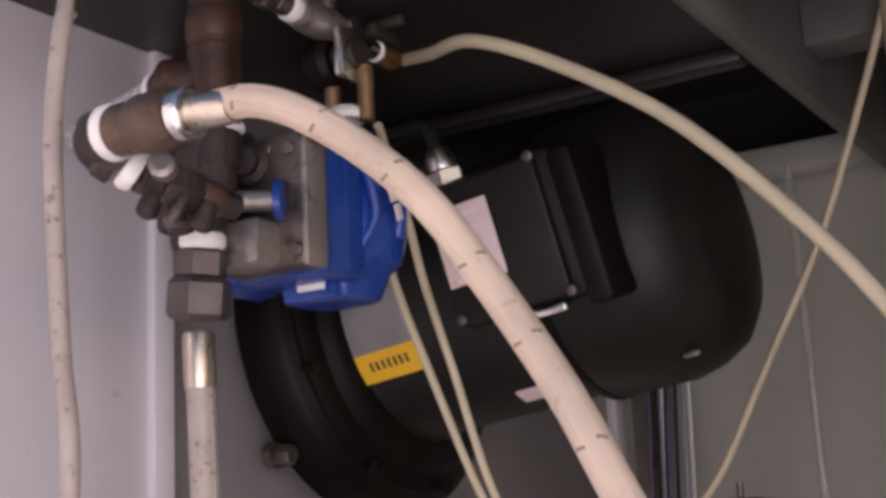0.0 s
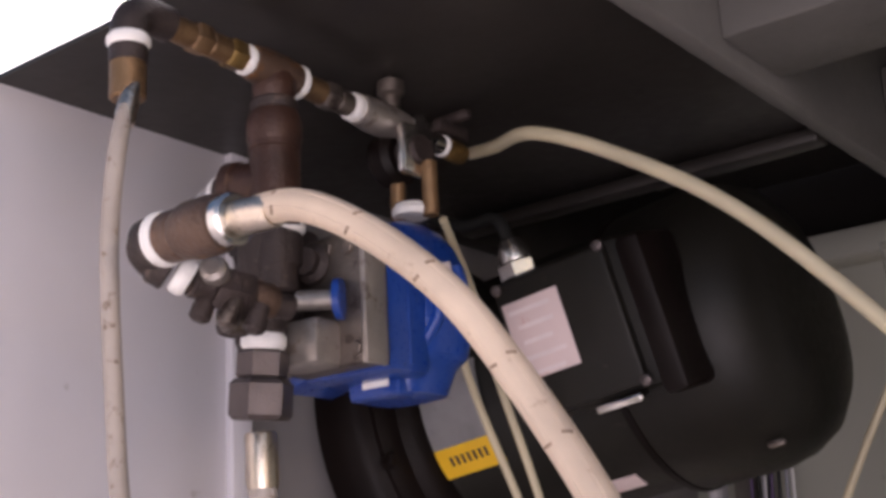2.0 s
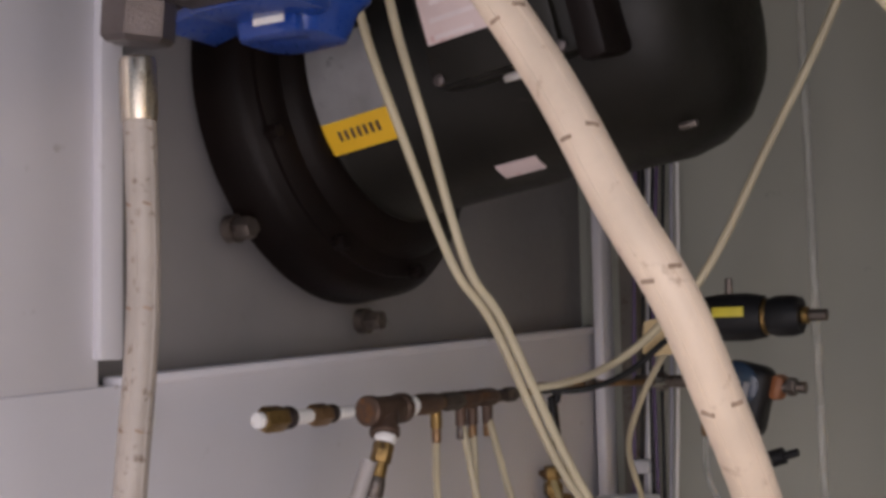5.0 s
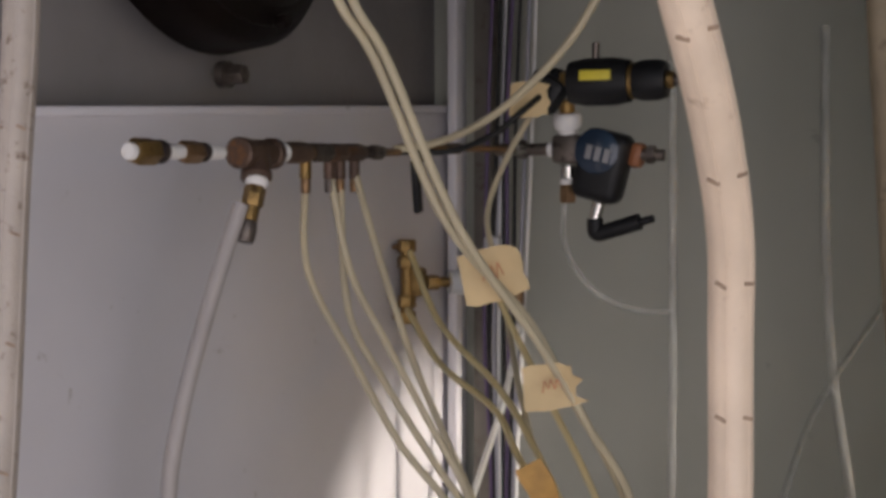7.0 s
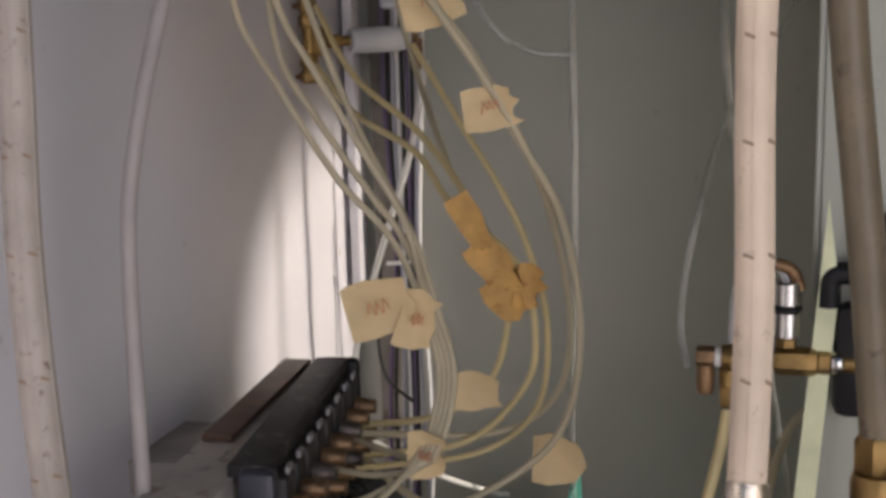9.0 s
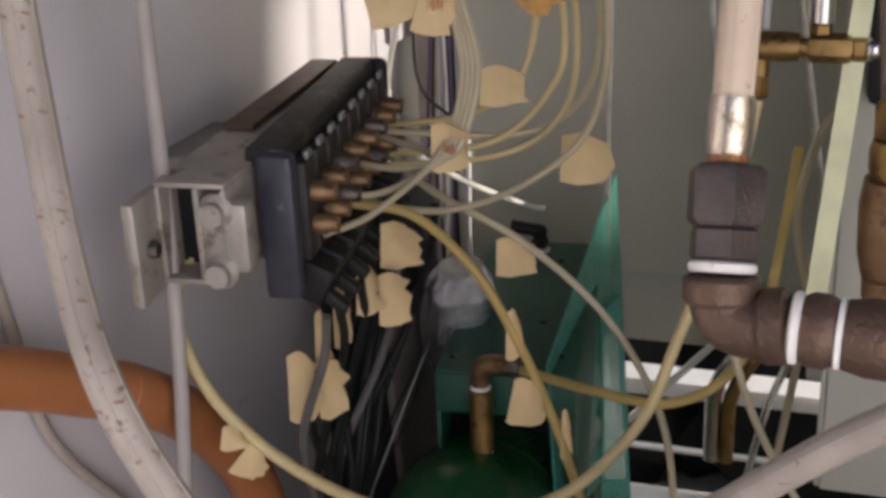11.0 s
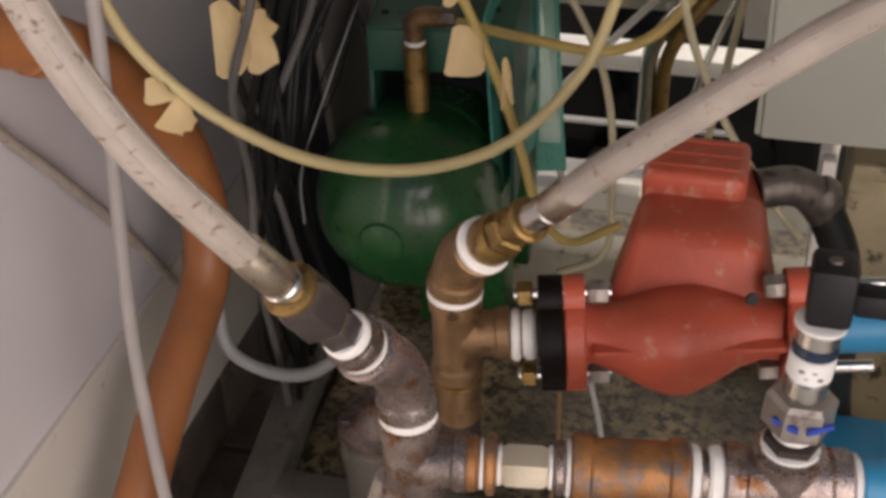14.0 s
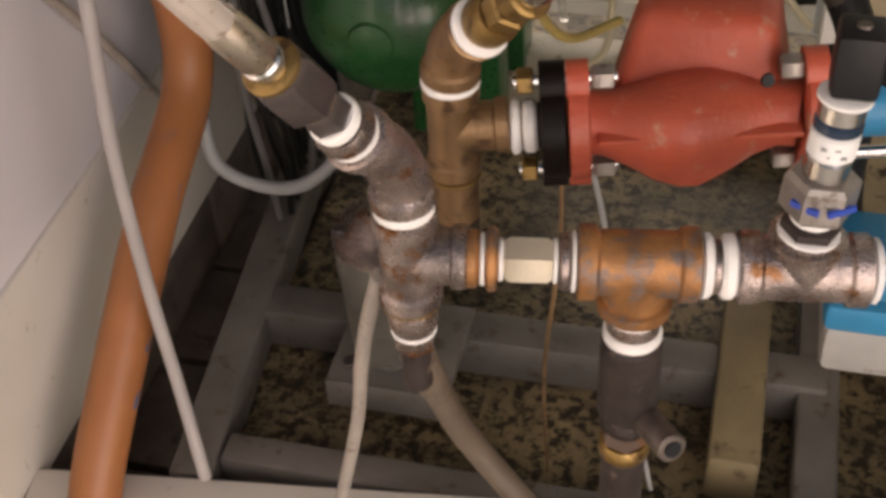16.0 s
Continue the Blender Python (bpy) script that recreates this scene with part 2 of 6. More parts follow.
def tube(pts, r, seg=10, steps=10, bm=None, curved=True, caps=True):
    """A round tube swept along a smooth line; r may be a function of the way along it (0 to 1)."""
    bm = bm or bmesh.new()
    line = spline(pts, steps) if curved else [Vector(q) for q in pts]
    up = None
    rings = []
    for i, c in enumerate(line):
        d = (line[min(i + 1, len(line) - 1)] - line[max(i - 1, 0)]).normalized()
        if up is None:
            up = d.orthogonal().normalized()
        up = (up - d * up.dot(d)).normalized()
        side = d.cross(up)
        rad = r(i / (len(line) - 1)) if callable(r) else r
        rings.append([bm.verts.new(c + rad * (math.cos(w) * up + math.sin(w) * side)) for w in [2 * math.pi * k / seg for k in range(seg)]])
    for p, q in zip(rings, rings[1:]):
        for k in range(seg):
            bm.faces.new((p[k], p[(k + 1) % seg], q[(k + 1) % seg], q[k]))
    if caps:
        bm.faces.new(rings[0][::-1])
        bm.faces.new(rings[-1])
    return bm


def bent(pts, r, seg=20, radius=0.6, bm=None):
    """A pipe along straight legs with rounded corners; radius is the bend's size in parts of the shorter leg."""
    p = [Vector(q) for q in pts]
    line = [p[0]]
    for a, b, c in zip(p, p[1:], p[2:]):
        n = radius * min((a - b).length, (c - b).length)
        s, e = b + (a - b).normalized() * n, b + (c - b).normalized() * n
        line += [(1 - u) ** 2 * s + 2 * u * (1 - u) * b + u * u * e for u in [k / 8 for k in range(9)]]
    line.append(p[-1])
    return tube(line, r, seg, bm=bm, curved=False)


def along(a, b, u):
    return Vector(a).lerp(Vector(b), u)


def quad_sheet(corners, thick, bm=None):
    """A thin plate over four corners, given round its edge; thickness to the side away from its normal."""
    bm = bm or bmesh.new()
    c = [Vector(q) for q in corners]
    n = (c[1] - c[0]).cross(c[3] - c[0]).normalized() * thick
    top = [bm.verts.new(q) for q in c]
    low = [bm.verts.new(q - n) for q in c]
    bm.faces.new(top)
    bm.faces.new(low[::-1])
    for k in range(4):
        bm.faces.new((top[k], low[k], low[(k + 1) % 4], top[(k + 1) % 4]))
    return bm


# ---- structure ----
WX, BY, CZ, FZ = -0.65, 1.53, 1.71, 0.205


def setting(name, bm, material, label, category):
    return tagged(part(name, bm, material), label, category, kind="structure")


def sloped_wall():
    """The wall sheet, whose top edge rises a little towards the back."""
    bm = box(WX - 0.01, 0.755, 0.787, 0.02, 1.55, 1.092, 0.001)
    for v in bm.verts:
        if v.co.z > 1.2:
            v.co.z += 0.052 * (v.co.y - 1.12) - 0.004
    return bm


wall_left = setting("wall_left", sloped_wall(), WALL, "light grey painted sheet wall of the machine cabinet", "wall")
setting("wall_left_upper", box(WX - 0.012, 0.38, 1.4935, 0.02, 0.80, 0.437, 0.001), WALL, "light grey upper wall sheet beside the motor panel", "wall")
setting("motor_panel", box(WX - 0.030, 1.154, 1.500, 0.016, 0.746, 0.424, 0.001), PANEL, "darker grey metal panel that the motor is bolted to", "panel")
setting("trim", box(WX + 0.001, 0.785, 1.520, 0.008, 0.020, 0.384, 0.002), WALL, "folded light grey sheet edge beside the motor panel", "trim")
setting("trim_ledge", box(WX - 0.004, 1.165, 1.3335, 0.018, 0.745, 0.007, 0.002, Matrix.Rotation(radians(3.0), 3, "X")), WALL, "thin folded ledge under the motor panel", "trim")
setting("wall_foot", box(WX + 0.002, 0.755, 0.328, 0.006, 1.55, 0.176, 0.002), SILL, "cream painted lower flange of the cabinet wall", "trim")
setting("wall_skirt", box(WX - 0.014, 0.755, 0.172, 0.008, 1.55, 0.142), PLANK, "dark wet skirt board under the cabinet wall", "wall")
back = bmesh.new()
box(0.03, BY + 0.01, 1.1525, 1.46, 0.02, 1.165, 0.001, bm=back)
wall_back = setting("wall_back", back, BACKP, "grey-green painted back panel with an open slot under it", "wall")
setting("wall_back_post", box(-0.607, BY - 0.012, 0.97, 0.022, 0.022, 1.46, 0.003), FRAME, "grey steel corner post in the cabinet's back corner", "post")
setting("corner_flange", box(-0.638, BY - 0.02, 1.27, 0.012, 0.03, 0.86, 0.003), WALL, "folded sheet flange in the back corner", "trim")
# added recess: the deep shade behind the shelf put into dark sheets
setting("wall_left_top", box(WX - 0.013, 1.30, 1.778, 0.02, 0.50, 0.144, 0.001), ROOF, "added dark side sheet that sets the shade behind the shelf", "wall")
setting("ceiling_cavity", box(-0.50, 1.30, CZ + 0.14, 0.40, 0.50, 0.02), ROOF, "added dark top sheet that sets the shade behind the shelf", "ceiling")
setting("shelf_end", box(-0.60, 1.052, CZ + 0.068, 0.60, 0.012, 0.126, 0.001), ROOF, "added dark sheet closing the shaded recess at the shelf's end", "panel")
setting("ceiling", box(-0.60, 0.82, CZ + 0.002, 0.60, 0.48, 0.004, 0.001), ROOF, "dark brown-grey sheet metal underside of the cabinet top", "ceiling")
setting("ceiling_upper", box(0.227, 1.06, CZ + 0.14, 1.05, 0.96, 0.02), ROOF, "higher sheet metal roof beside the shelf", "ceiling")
setting("beam_long", box(-0.292, 1.06, CZ + 0.055, 0.014, 0.96, 0.13, 0.003), BEAM, "grey folded steel edge beam along the shelf", "beam")
setting("beam_front", box(0.02, 0.902, CZ + 0.035, 0.61, 0.09, 0.066, 0.003), BEAM, "grey steel cross beam under the roof", "beam")
setting("beam_back", box(0.02, 1.19, CZ + 0.055, 0.61, 0.05, 0.05, 0.004), BEAM, "grey steel cross beam under the roof", "beam")
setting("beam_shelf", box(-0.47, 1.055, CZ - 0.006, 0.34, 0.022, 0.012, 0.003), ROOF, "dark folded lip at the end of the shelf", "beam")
setting("beam_rear", box(-0.17, 1.505, 1.7345, 0.94, 0.05, 0.031, 0.004), BACKP, "grey-green rail at the top of the back panel", "beam")
# added dark sheet standing for the shade above the rail
setting("wall_back_top", box(0.03, 1.575, 1.795, 1.46, 0.02, 0.13), ROOF, "added dark sheet that sets the shade over the rail", "wall")
setting("wall_back_foot", box(-0.14, BY + 0.022, 0.521, 1.12, 0.012, 0.094, 0.002), BACKP, "folded lower flange of the back panel", "wall")

# the far side: an unseen wall added so its round opening shapes the sun patch
side = bmesh.new()
SY, SZ, SR = 1.445, 1.20, 0.235
ring_in, ring_out = [], []
for k in range(48):
    w = 2 * math.pi * k / 48
    c, s = math.cos(w), math.sin(w)
    q = 1 / max(abs(c), abs(s))
    ring_in.append(side.verts.new((0.75, SY + SR * c, SZ + SR * s)))
    ring_out.append(side.verts.new((0.75, min(SY + 1.1 * q * c, SY + 0.26), SZ + 1.1 * q * s)))
for k in range(48):
    side.faces.new((ring_in[k], ring_in[(k + 1) % 48], ring_out[(k + 1) % 48], ring_out[k]))
setting("wall_right", side, BACKP, "unseen added end wall whose round opening shapes the sun patch", "wall")

floor = setting("floor", box(0.10, 0.98, FZ - 0.01, 1.28, 1.10, 0.02), FLOOR, "dirty stained floor pan with black grime patches", "floor")
setting("floor_gap", box(-0.605, 0.98, FZ - 0.075, 0.14, 1.10, 0.02), PLANK, "dark dirty gap beside the steel frame", "floor")
setting("sill", box(-0.145, 0.731, 0.232, 1.0, 0.10, 0.05, 0.004, Matrix.Rotation(radians(7), 3, "Z")), SILL, "cream painted front sill of the cabinet", "sill")
setting("backdrop", box(-10, 30, 26, 120, 0.2, 52), GLOW, "plain pale overcast sky far behind the cabinet", "sky")
setting("ground", box(0, 0, -0.05, 80, 80, 0.1), OUTSIDE, "pale ground outside the open cabinet", "ground")

# planks in the gap beside the frame
for k in range(6):
    part("plank", box(-0.617, 0.74 + 0.13 * k, FZ - 0.055, 0.085, 0.122, 0.016, 0.002), PLANK, bpy.data.objects["floor_gap"])

for k in range(7):
    part("board", box(-0.6525, 0.60 + 0.14 * k, 0.176, 0.012, 0.132, 0.128, 0.002), PLANK, bpy.data.objects["wall_skirt"])

# square steel tubes of the base frame
frame_th = thing("steel_base", "grey welded square steel tube frame on the floor", "frame")
part("square_tube", box(-0.555, 1.03, 0.229, 0.036, 0.58, 0.044, 0.004, Matrix.Rotation(radians(5.5), 3, "Z")), FRAME, frame_th)
for a, s in (((-0.285, 0.945, 0.229), (0.490, 0.038, 0.044)), ((-0.047, 1.03, 0.225), (0.034, 0.58, 0.040)),
             ((-0.275, 0.775, 0.229), (0.470, 0.03, 0.044))):
    part("square_tube", box(*a, *s, 0.004), FRAME, frame_th)
part("cream_rail", box(-0.225, 1.355, 0.240, 0.66, 0.05, 0.066, 0.004), mat("dirty_cream_rail", (0.36, 0.32, 0.24), 0.5, 0, 0.2, 12, (0.12, 0.09, 0.06), 0.3, 40, 0.3), frame_th, "dirty cream painted cross rail")
plate = thing("base_plate", "grey steel foot plate lying on the base frame", "plate")
part("plate", box(-0.395, 0.905, 0.256, 0.105, 0.105, 0.008, 0.002), FRAME, plate)
part("front_lip", box(-0.395, 0.852, 0.245, 0.105, 0.006, 0.03, 0.002), FRAME, plate)
for x, y in ((-0.43, 0.87), (-0.36, 0.87), (-0.395, 0.875)):
    part("bolt", hexnut((x, y, 0.26), (x, y, 0.267), 0.007), NUT, plate)

# ---- the motor on the wall ----
motor = thing("electric_motor", "charcoal electric motor with domed fan cover bolted to the panel", "motor")
MO, MA = Vector((-0.665, 1.022, 1.522)), Vector((1, 0.0, 0.145)).normalized()
part("mounting_flange", lathe(MO + Vector((0, 0.007, -0.004)), MA, [(0, 0.145), (0.004, 0.152), (0.038, 0.152), (0.046, 0.146), (0.058, 0.128), (0.068, 0.122), (0.076, 0.110)], 72), BLACK, motor, "glossy black round mounting flange")
part("inner_ring", lathe(MO + Vector((0, 0.006, -0.003)) + MA * 0.048, MA, [(0, 0.140), (0.005, 0.140), (0.010, 0.134), (0.014, 0.124)], 72), BLACK, motor)
part("body", lathe(MO + MA * 0.065, MA, [(0, 0.103), (0.012, 0.105), (0.016, 0.102), (0.185, 0.102)], 64), MOTOR, motor)
part("fan_cover", lathe(MO + MA * 0.240, MA, [(0, 0.1045), (0.003, 0.108), (0.06, 0.1085), (0.080, 0.104), (0.098, 0.094), (0.109, 0.079), (0.114, 0.056), (0.116, 0.02)], 64), MOTOR, motor, "domed charcoal fan cover")
part("seam_band", lathe(MO + MA * 0.237, MA, [(0, 0.105), (0.001, 0.1092), (0.006, 0.1092), (0.007, 0.105)], 64), BLACK, motor)
mf = frame_of(MA)
mf = Matrix((MA, Vector((0, 0, 1)).cross(MA).normalized(), MA.cross(Vector((0, 0, 1)).cross(MA)).normalized())).transposed()


def on_motor(ax, ang, r):
    """A place on the motor: along its axis, degrees from the cabinet's front towards below, radius."""
    w = radians(ang)
    return MO + MA * ax + mf @ Vector((0, -math.cos(w) * r, -math.sin(w) * r))


def motor_patch(name, a0, a1, w0, w1, r, material, label=""):
    """A thin curved plate that follows the motor's round side."""
    bm = bmesh.new()
    rows = []
    for i in range(9):
        w = w0 + (w1 - w0) * i / 8
        rows.append([bm.verts.new(on_motor(a, w, q)) for a, q in ((a0, r), (a1, r), (a1, r - 0.002), (a0, r - 0.002))])
    for p, q in zip(rows, rows[1:]):
        for k in range(4):
            bm.faces.new((p[k], q[k], q[(k + 1) % 4], p[(k + 1) % 4]))
    bm.faces.new(rows[0])
    bm.faces.new(rows[-1][::-1])
    bmesh.ops.recalc_face_normals(bm, faces=bm.faces)
    return part(name, bm, material, motor, label)


motor_patch("rating_plate", 0.075, 0.131, -8, 24, 0.1060, LABELGREY, "worn silver rating plate")
motor_patch("yellow_band", 0.075, 0.131, 24, 37, 0.1063, YELLOW, "yellow strip with worn dark writing")
for k in range(7):
    motor_patch("writing_bar", 0.086 + 0.0054 * k, 0.0885 + 0.0054 * k, 28, 32, 0.1068, BROWN)
motor_patch("lower_label", 0.180, 0.212, 64, 73, 0.1034, PINK, "pinkish white sticker")
# terminal box on the front side
jb_turn = mf @ Matrix.Rotation(radians(14), 3, "X")
JB = Vector((-0.427, 0.912, 1.558))
jb = part("terminal_box", box(*JB, 0.105, 0.055, 0.105, 0.008, jb_turn), MOTOR, motor, "charcoal terminal box on the motor")
part("cover", box(*(JB + jb_turn @ Vector((-0.004, -0.030, 0.0))), 0.092, 0.010, 0.098, 0.004, jb_turn), MOTOR, jb)
part("side_lip", box(*(JB + jb_turn @ Vector((0.062, -0.010, -0.006))), 0.020, 0.060, 0.108, 0.006, jb_turn), BLACK, jb)
part("sticker", box(*(JB + jb_turn @ Vector((-0.022, -0.0358, 0.006))), 0.046, 0.0014, 0.055, 0.0006, jb_turn), PINK, jb, "pinkish white warning sticker with faded text")
for k in range(5):
    part("text_bar", box(*(JB + jb_turn @ Vector((-0.024 + 0.002 * (k % 2), -0.0366, 0.026 - 0.011 * k))), 0.034 - 0.005 * (k % 3), 0.0006, 0.003, 0, jb_turn), FADED, jb)
part("bottom_plate", box(*(JB + jb_turn @ Vector((0.016, -0.026, -0.055))), 0.036, 0.016, 0.006, 0.002, jb_turn), STEEL, jb, "pale folded plate edge")
g0 = JB + jb_turn @ Vector((-0.040, -0.005, 0.050))
part("cable_gland", hexnut(g0, g0 + jb_turn @ Vector((0, 0, 0.014)), 0.015), STEEL, jb, "bright metal cable gland")
part("gland_dome", lathe(g0 + jb_turn @ Vector((0, 0, 0.014)), jb_turn @ Vector((0, 0, 1)), [(0, 0.012), (0.006, 0.012), (0.012, 0.009), (0.016, 0.007)]), STEEL, jb)
part("cable", tube([g0 + jb_turn @ Vector((0, 0, 0.02)), g0 + Vector((-0.02, 0.0, 0.05)), g0 + Vector((-0.07, 0.02, 0.06)), (-0.62, 0.93, 1.70)], 0.005, 10), BLACKHOSE, jb)
for dx, dz in ((-0.045, 0.045), (0.04, 0.048), (-0.044, -0.044), (0.042, -0.046)):
    q = JB + jb_turn @ Vector((dx, -0.034, dz))
    part("screw", lathe(q, jb_turn @ Vector((0, -1, 0)), [(0, 0.004), (0.003, 0.004), (0.004, 0.002)], 12), NUT, jb)
part("cover_clip", box(*on_motor(0.322, 66, 0.1075), 0.013, 0.006, 0.005, 0.002, mf), CAST, motor)
for y, z in ((0.905, 1.420), (1.065, 1.356), (0.835, 1.56)):
    b = part("mounting_bolt", hexnut((-0.650, y, z), (-0.630, y, z), 0.0085, turn=y), CAST, motor, "bright bolt head with a dab of sealant")
    part("washer", lathe((-0.652, y, z), (1, 0, 0), [(0, 0.0105), (0.008, 0.0105)]), CAST, b)
for w in (20, 60, 100):
    part("ring_bolt", hexnut(on_motor(0.056, w, 0.142), on_motor(0.066, w, 0.142), 0.006), BLACK, motor)

# ---- hoses and pipe fittings ----
RND = random.Random(7)


def marks_on(pts, r, gap=0.048, first=0.03):
    """Pairs of short printed dashes along a hose."""
    line = spline(pts, 24)
    out_list = []
    run, want = 0.0, first
    for a, b in zip(line, line[1:]):
        run += (b - a).length
        if run >= want:
            want += gap * RND.uniform(0.8, 1.15)
            d = (b - a).normalized()
            cam_side = Vector((0.25, -1, 0)).normalized()
            out = (cam_side - d * cam_side.dot(d)).normalized()
            side_v = d.cross(out)
            for w in (-0.75, 0.55):
                n = (out * math.cos(w) + side_v * math.sin(w)).normalized()
                t = d.cross(n)
                rot = Matrix((d * 0.94 + t * 0.34, t * 0.94 - d * 0.34, n)).transposed()
                out_list.append(box(*(a + n * (r + 0.0001)), 0.0012, 0.0040, 0.0005, 0, rot))
    return out_list


def hose_thing(label, pts, r, material, ferrule0=0.0, ferrule1=0.0, marks=True, name="braided_hose", ridges=True):
    h = thing(name, label, "hose")
    part("tube", tube(pts, r, 22, 14), material, h)
    if ridges:
        bm = bmesh.new()
        line = spline(pts, 14)
        for w in (0.2, 1.5, 2.7, 4.0, 5.2):
            up = None
            path = []
            for i, c in enumerate(line):
                d = (line[min(i + 1, len(line) - 1)] - line[max(i - 1, 0)]).normalized()
                up = d.orthogonal().normalized() if up is None else up
                up = (up - d * up.dot(d)).normalized()
                path.append(c + (r - 0.0003) * (math.cos(w) * up + math.sin(w) * d.cross(up)))
            tube(path, 0.0007, 6, bm=bm, curved=False)
        part("rib", bm, material, h)
    if marks:
        for bm in marks_on(pts, r):
            part("print_mark", bm, MARK, h)
    for n, a, b in ((ferrule0, pts[0], pts[1]), (ferrule1, pts[-1], pts[-2])):
        if n:
            a, b = Vector(a), Vector(b)
            d = (b - a).normalized()
            part("ferrule", lathe(a, d, [(0, r * 1.05), (0.002, r * 1.16), (n * 0.8, r * 1.16), (n, r * 1.08)], 28), FERRULE, h, "bright crimped steel ferrule")
    return h


def chain(parent, a, d, pieces):
    """Fittings one behind the other from a along d: (name, length, radius, material, shape). Returns the end."""
    a, d = Vector(a), Vector(d).normalized()
    for name, n, r, material, shape in pieces:
        b = a + d * n
        if shape == "hex":
            bm = hexnut(a, b, r)
        elif shape == "bead":
            bm = lathe(a, d, [(0, r * 0.88), (n * 0.25, r), (n * 0.75, r), (n, r * 0.88)], 26)
        elif shape == "collar":
            bm = lathe(a, d, [(0, r), (n * 0.7, r), (n, r * 0.9)], 26)
        else:
            bm = rod(a, b, r, 26)
        part(name, bm, material, parent)
        a = b
    return a


def tee(parent, c, run, branch, r, half, reach, material, name="tee"):
    """A cast pipe tee with thick beaded ends."""
    c, u, v = Vector(c), Vector(run).normalized(), Vector(branch).normalized()
    bm = lathe(c - u * half, u, [(0, r), (0.001, r * 1.13), (half * 0.3, r * 1.13), (half * 0.36, r), (half * 1.64, r), (half * 1.7, r * 1.13), (2 * half - 0.001, r * 1.13), (2 * half, r)], 30)
    lathe(c, v, [(0, r), (reach * 0.72, r), (reach * 0.76, r * 1.13), (reach - 0.001, r * 1.13), (reach, r)], 30, bm)
    return part(name, bm, material, parent)


def elbow(parent, a, c, b, r, material, name="elbow"):
    """A cast elbow from a round c to b, with beaded ends."""
    a, b, c = Vector(a), Vector(b), Vector(c)
    bm = bent([a, c, b], r, 26, 0.75)
    for p, q in ((a, c), (b, c)):
        d = (q - p).normalized()
        lathe(p, d, [(0, r), (0.001, r * 1.14), (0.008, r * 1.14), (0.010, r)], 26, bm)
    return part(name, bm, material, parent)


H1 = [(-0.372, 0.523, 1.543), (-0.334, 0.522, 1.540), (-0.298, 0.526, 1.520), (-0.262, 0.530, 1.488), (-0.236, 0.536, 1.450), (-0.207, 0.532, 1.408), (-0.185, 0.527, 1.370), (-0.170, 0.531, 1.342),
      (-0.1635, 0.546, 1.313), (-0.161, 0.567, 1.285), (-0.161, 0.588, 1.255), (-0.163, 0.600, 1.222), (-0.1635, 0.605, 1.172), (-0.162, 0.595, 1.099), (-0.163, 0.5745, 1.024)]
hose_thing("thick cream braided hose arching from the pump to an elbow", H1, 0.0069, HOSE, 0.024, 0.020)
H2 = [(-0.476, 0.637, 1.470), (-0.473, 0.638, 1.36), (-0.474, 0.630, 1.265), (-0.470, 0.618, 1.18), (-0.461, 0.600, 1.105), (-0.445, 0.580, 1.025), (-0.420, 0.552, 0.960), (-0.393, 0.530, 0.920),
      (-0.366, 0.530, 0.870), (-0.342, 0.546, 0.822), (-0.326, 0.565, 0.784)]
hose_thing("thick cream braided hose hanging from the pump's lower fitting", H2, 0.0076, HOSEGREY, 0.030, 0.026)
H4 = [(0.03, 0.60, 0.985), (-0.04, 0.62, 0.937), (-0.106, 0.638, 0.890), (-0.168, 0.652, 0.832), (-0.206, 0.667, 0.792), (-0.232, 0.684, 0.758)]
hose_thing("thick cream braided hose sloping to the brown tee", H4, 0.0076, HOSEGREY, 0, 0.022, False)
H3 = [(-0.466, 0.540, 1.640), (-0.462, 0.528, 1.600), (-0.464, 0.526, 1.546), (-0.461, 0.530, 1.452), (-0.454, 0.530, 1.384), (-0.50, 0.56, 1.22), (-0.60, 0.66, 1.05), (-0.636, 0.745, 0.94), (-0.640, 0.775, 0.82), (-0.641, 0.80, 0.715), (-0.641, 0.89, 0.595), (-0.641, 0.96, 0.50), (-0.646, 1.03, 0.40)]
hose_thing("thin stained hose running down the wall from the upper elbow", H3, 0.0046, HOSEGREY, 0.026, 0, False, "thin_hose", False)
MH = [(-0.538, 0.912, 1.258), (-0.548, 0.893, 1.20), (-0.556, 0.870, 1.13), (-0.560, 0.858, 1.06), (-0.558, 0.850, 0.90), (-0.553, 0.835, 0.78), (-0.553, 0.815, 0.64), (-0.554, 0.800, 0.53), (-0.548, 0.788, 0.41), (-0.530, 0.765, 0.325), (-0.507, 0.732, 0.262)]
hose_thing("thin cream braided hose hanging from the brass manifold", MH, 0.0052, CLEARHOSE, 0.0, 0, False, "thin_hose", False)
TAN = [(-0.146, 0.85, 1.84), (-0.142, 0.85, 1.60), (-0.140, 0.85, 1.40), (-0.133, 0.85, 1.28), (-0.126, 0.85, 1.185), (-0.112, 0.85, 1.06), (-0.103, 0.85, 0.962)]
hose_thing("tan hose above a yellow brass fitting", TAN, 0.0102, mat("tan_hose", (0.17, 0.135, 0.085), 0.42, 0, 0.2, 30, (0.09, 0.07, 0.045), 0.25, 60, 0.2), 0, 0.0, False, "tan_hose", False)

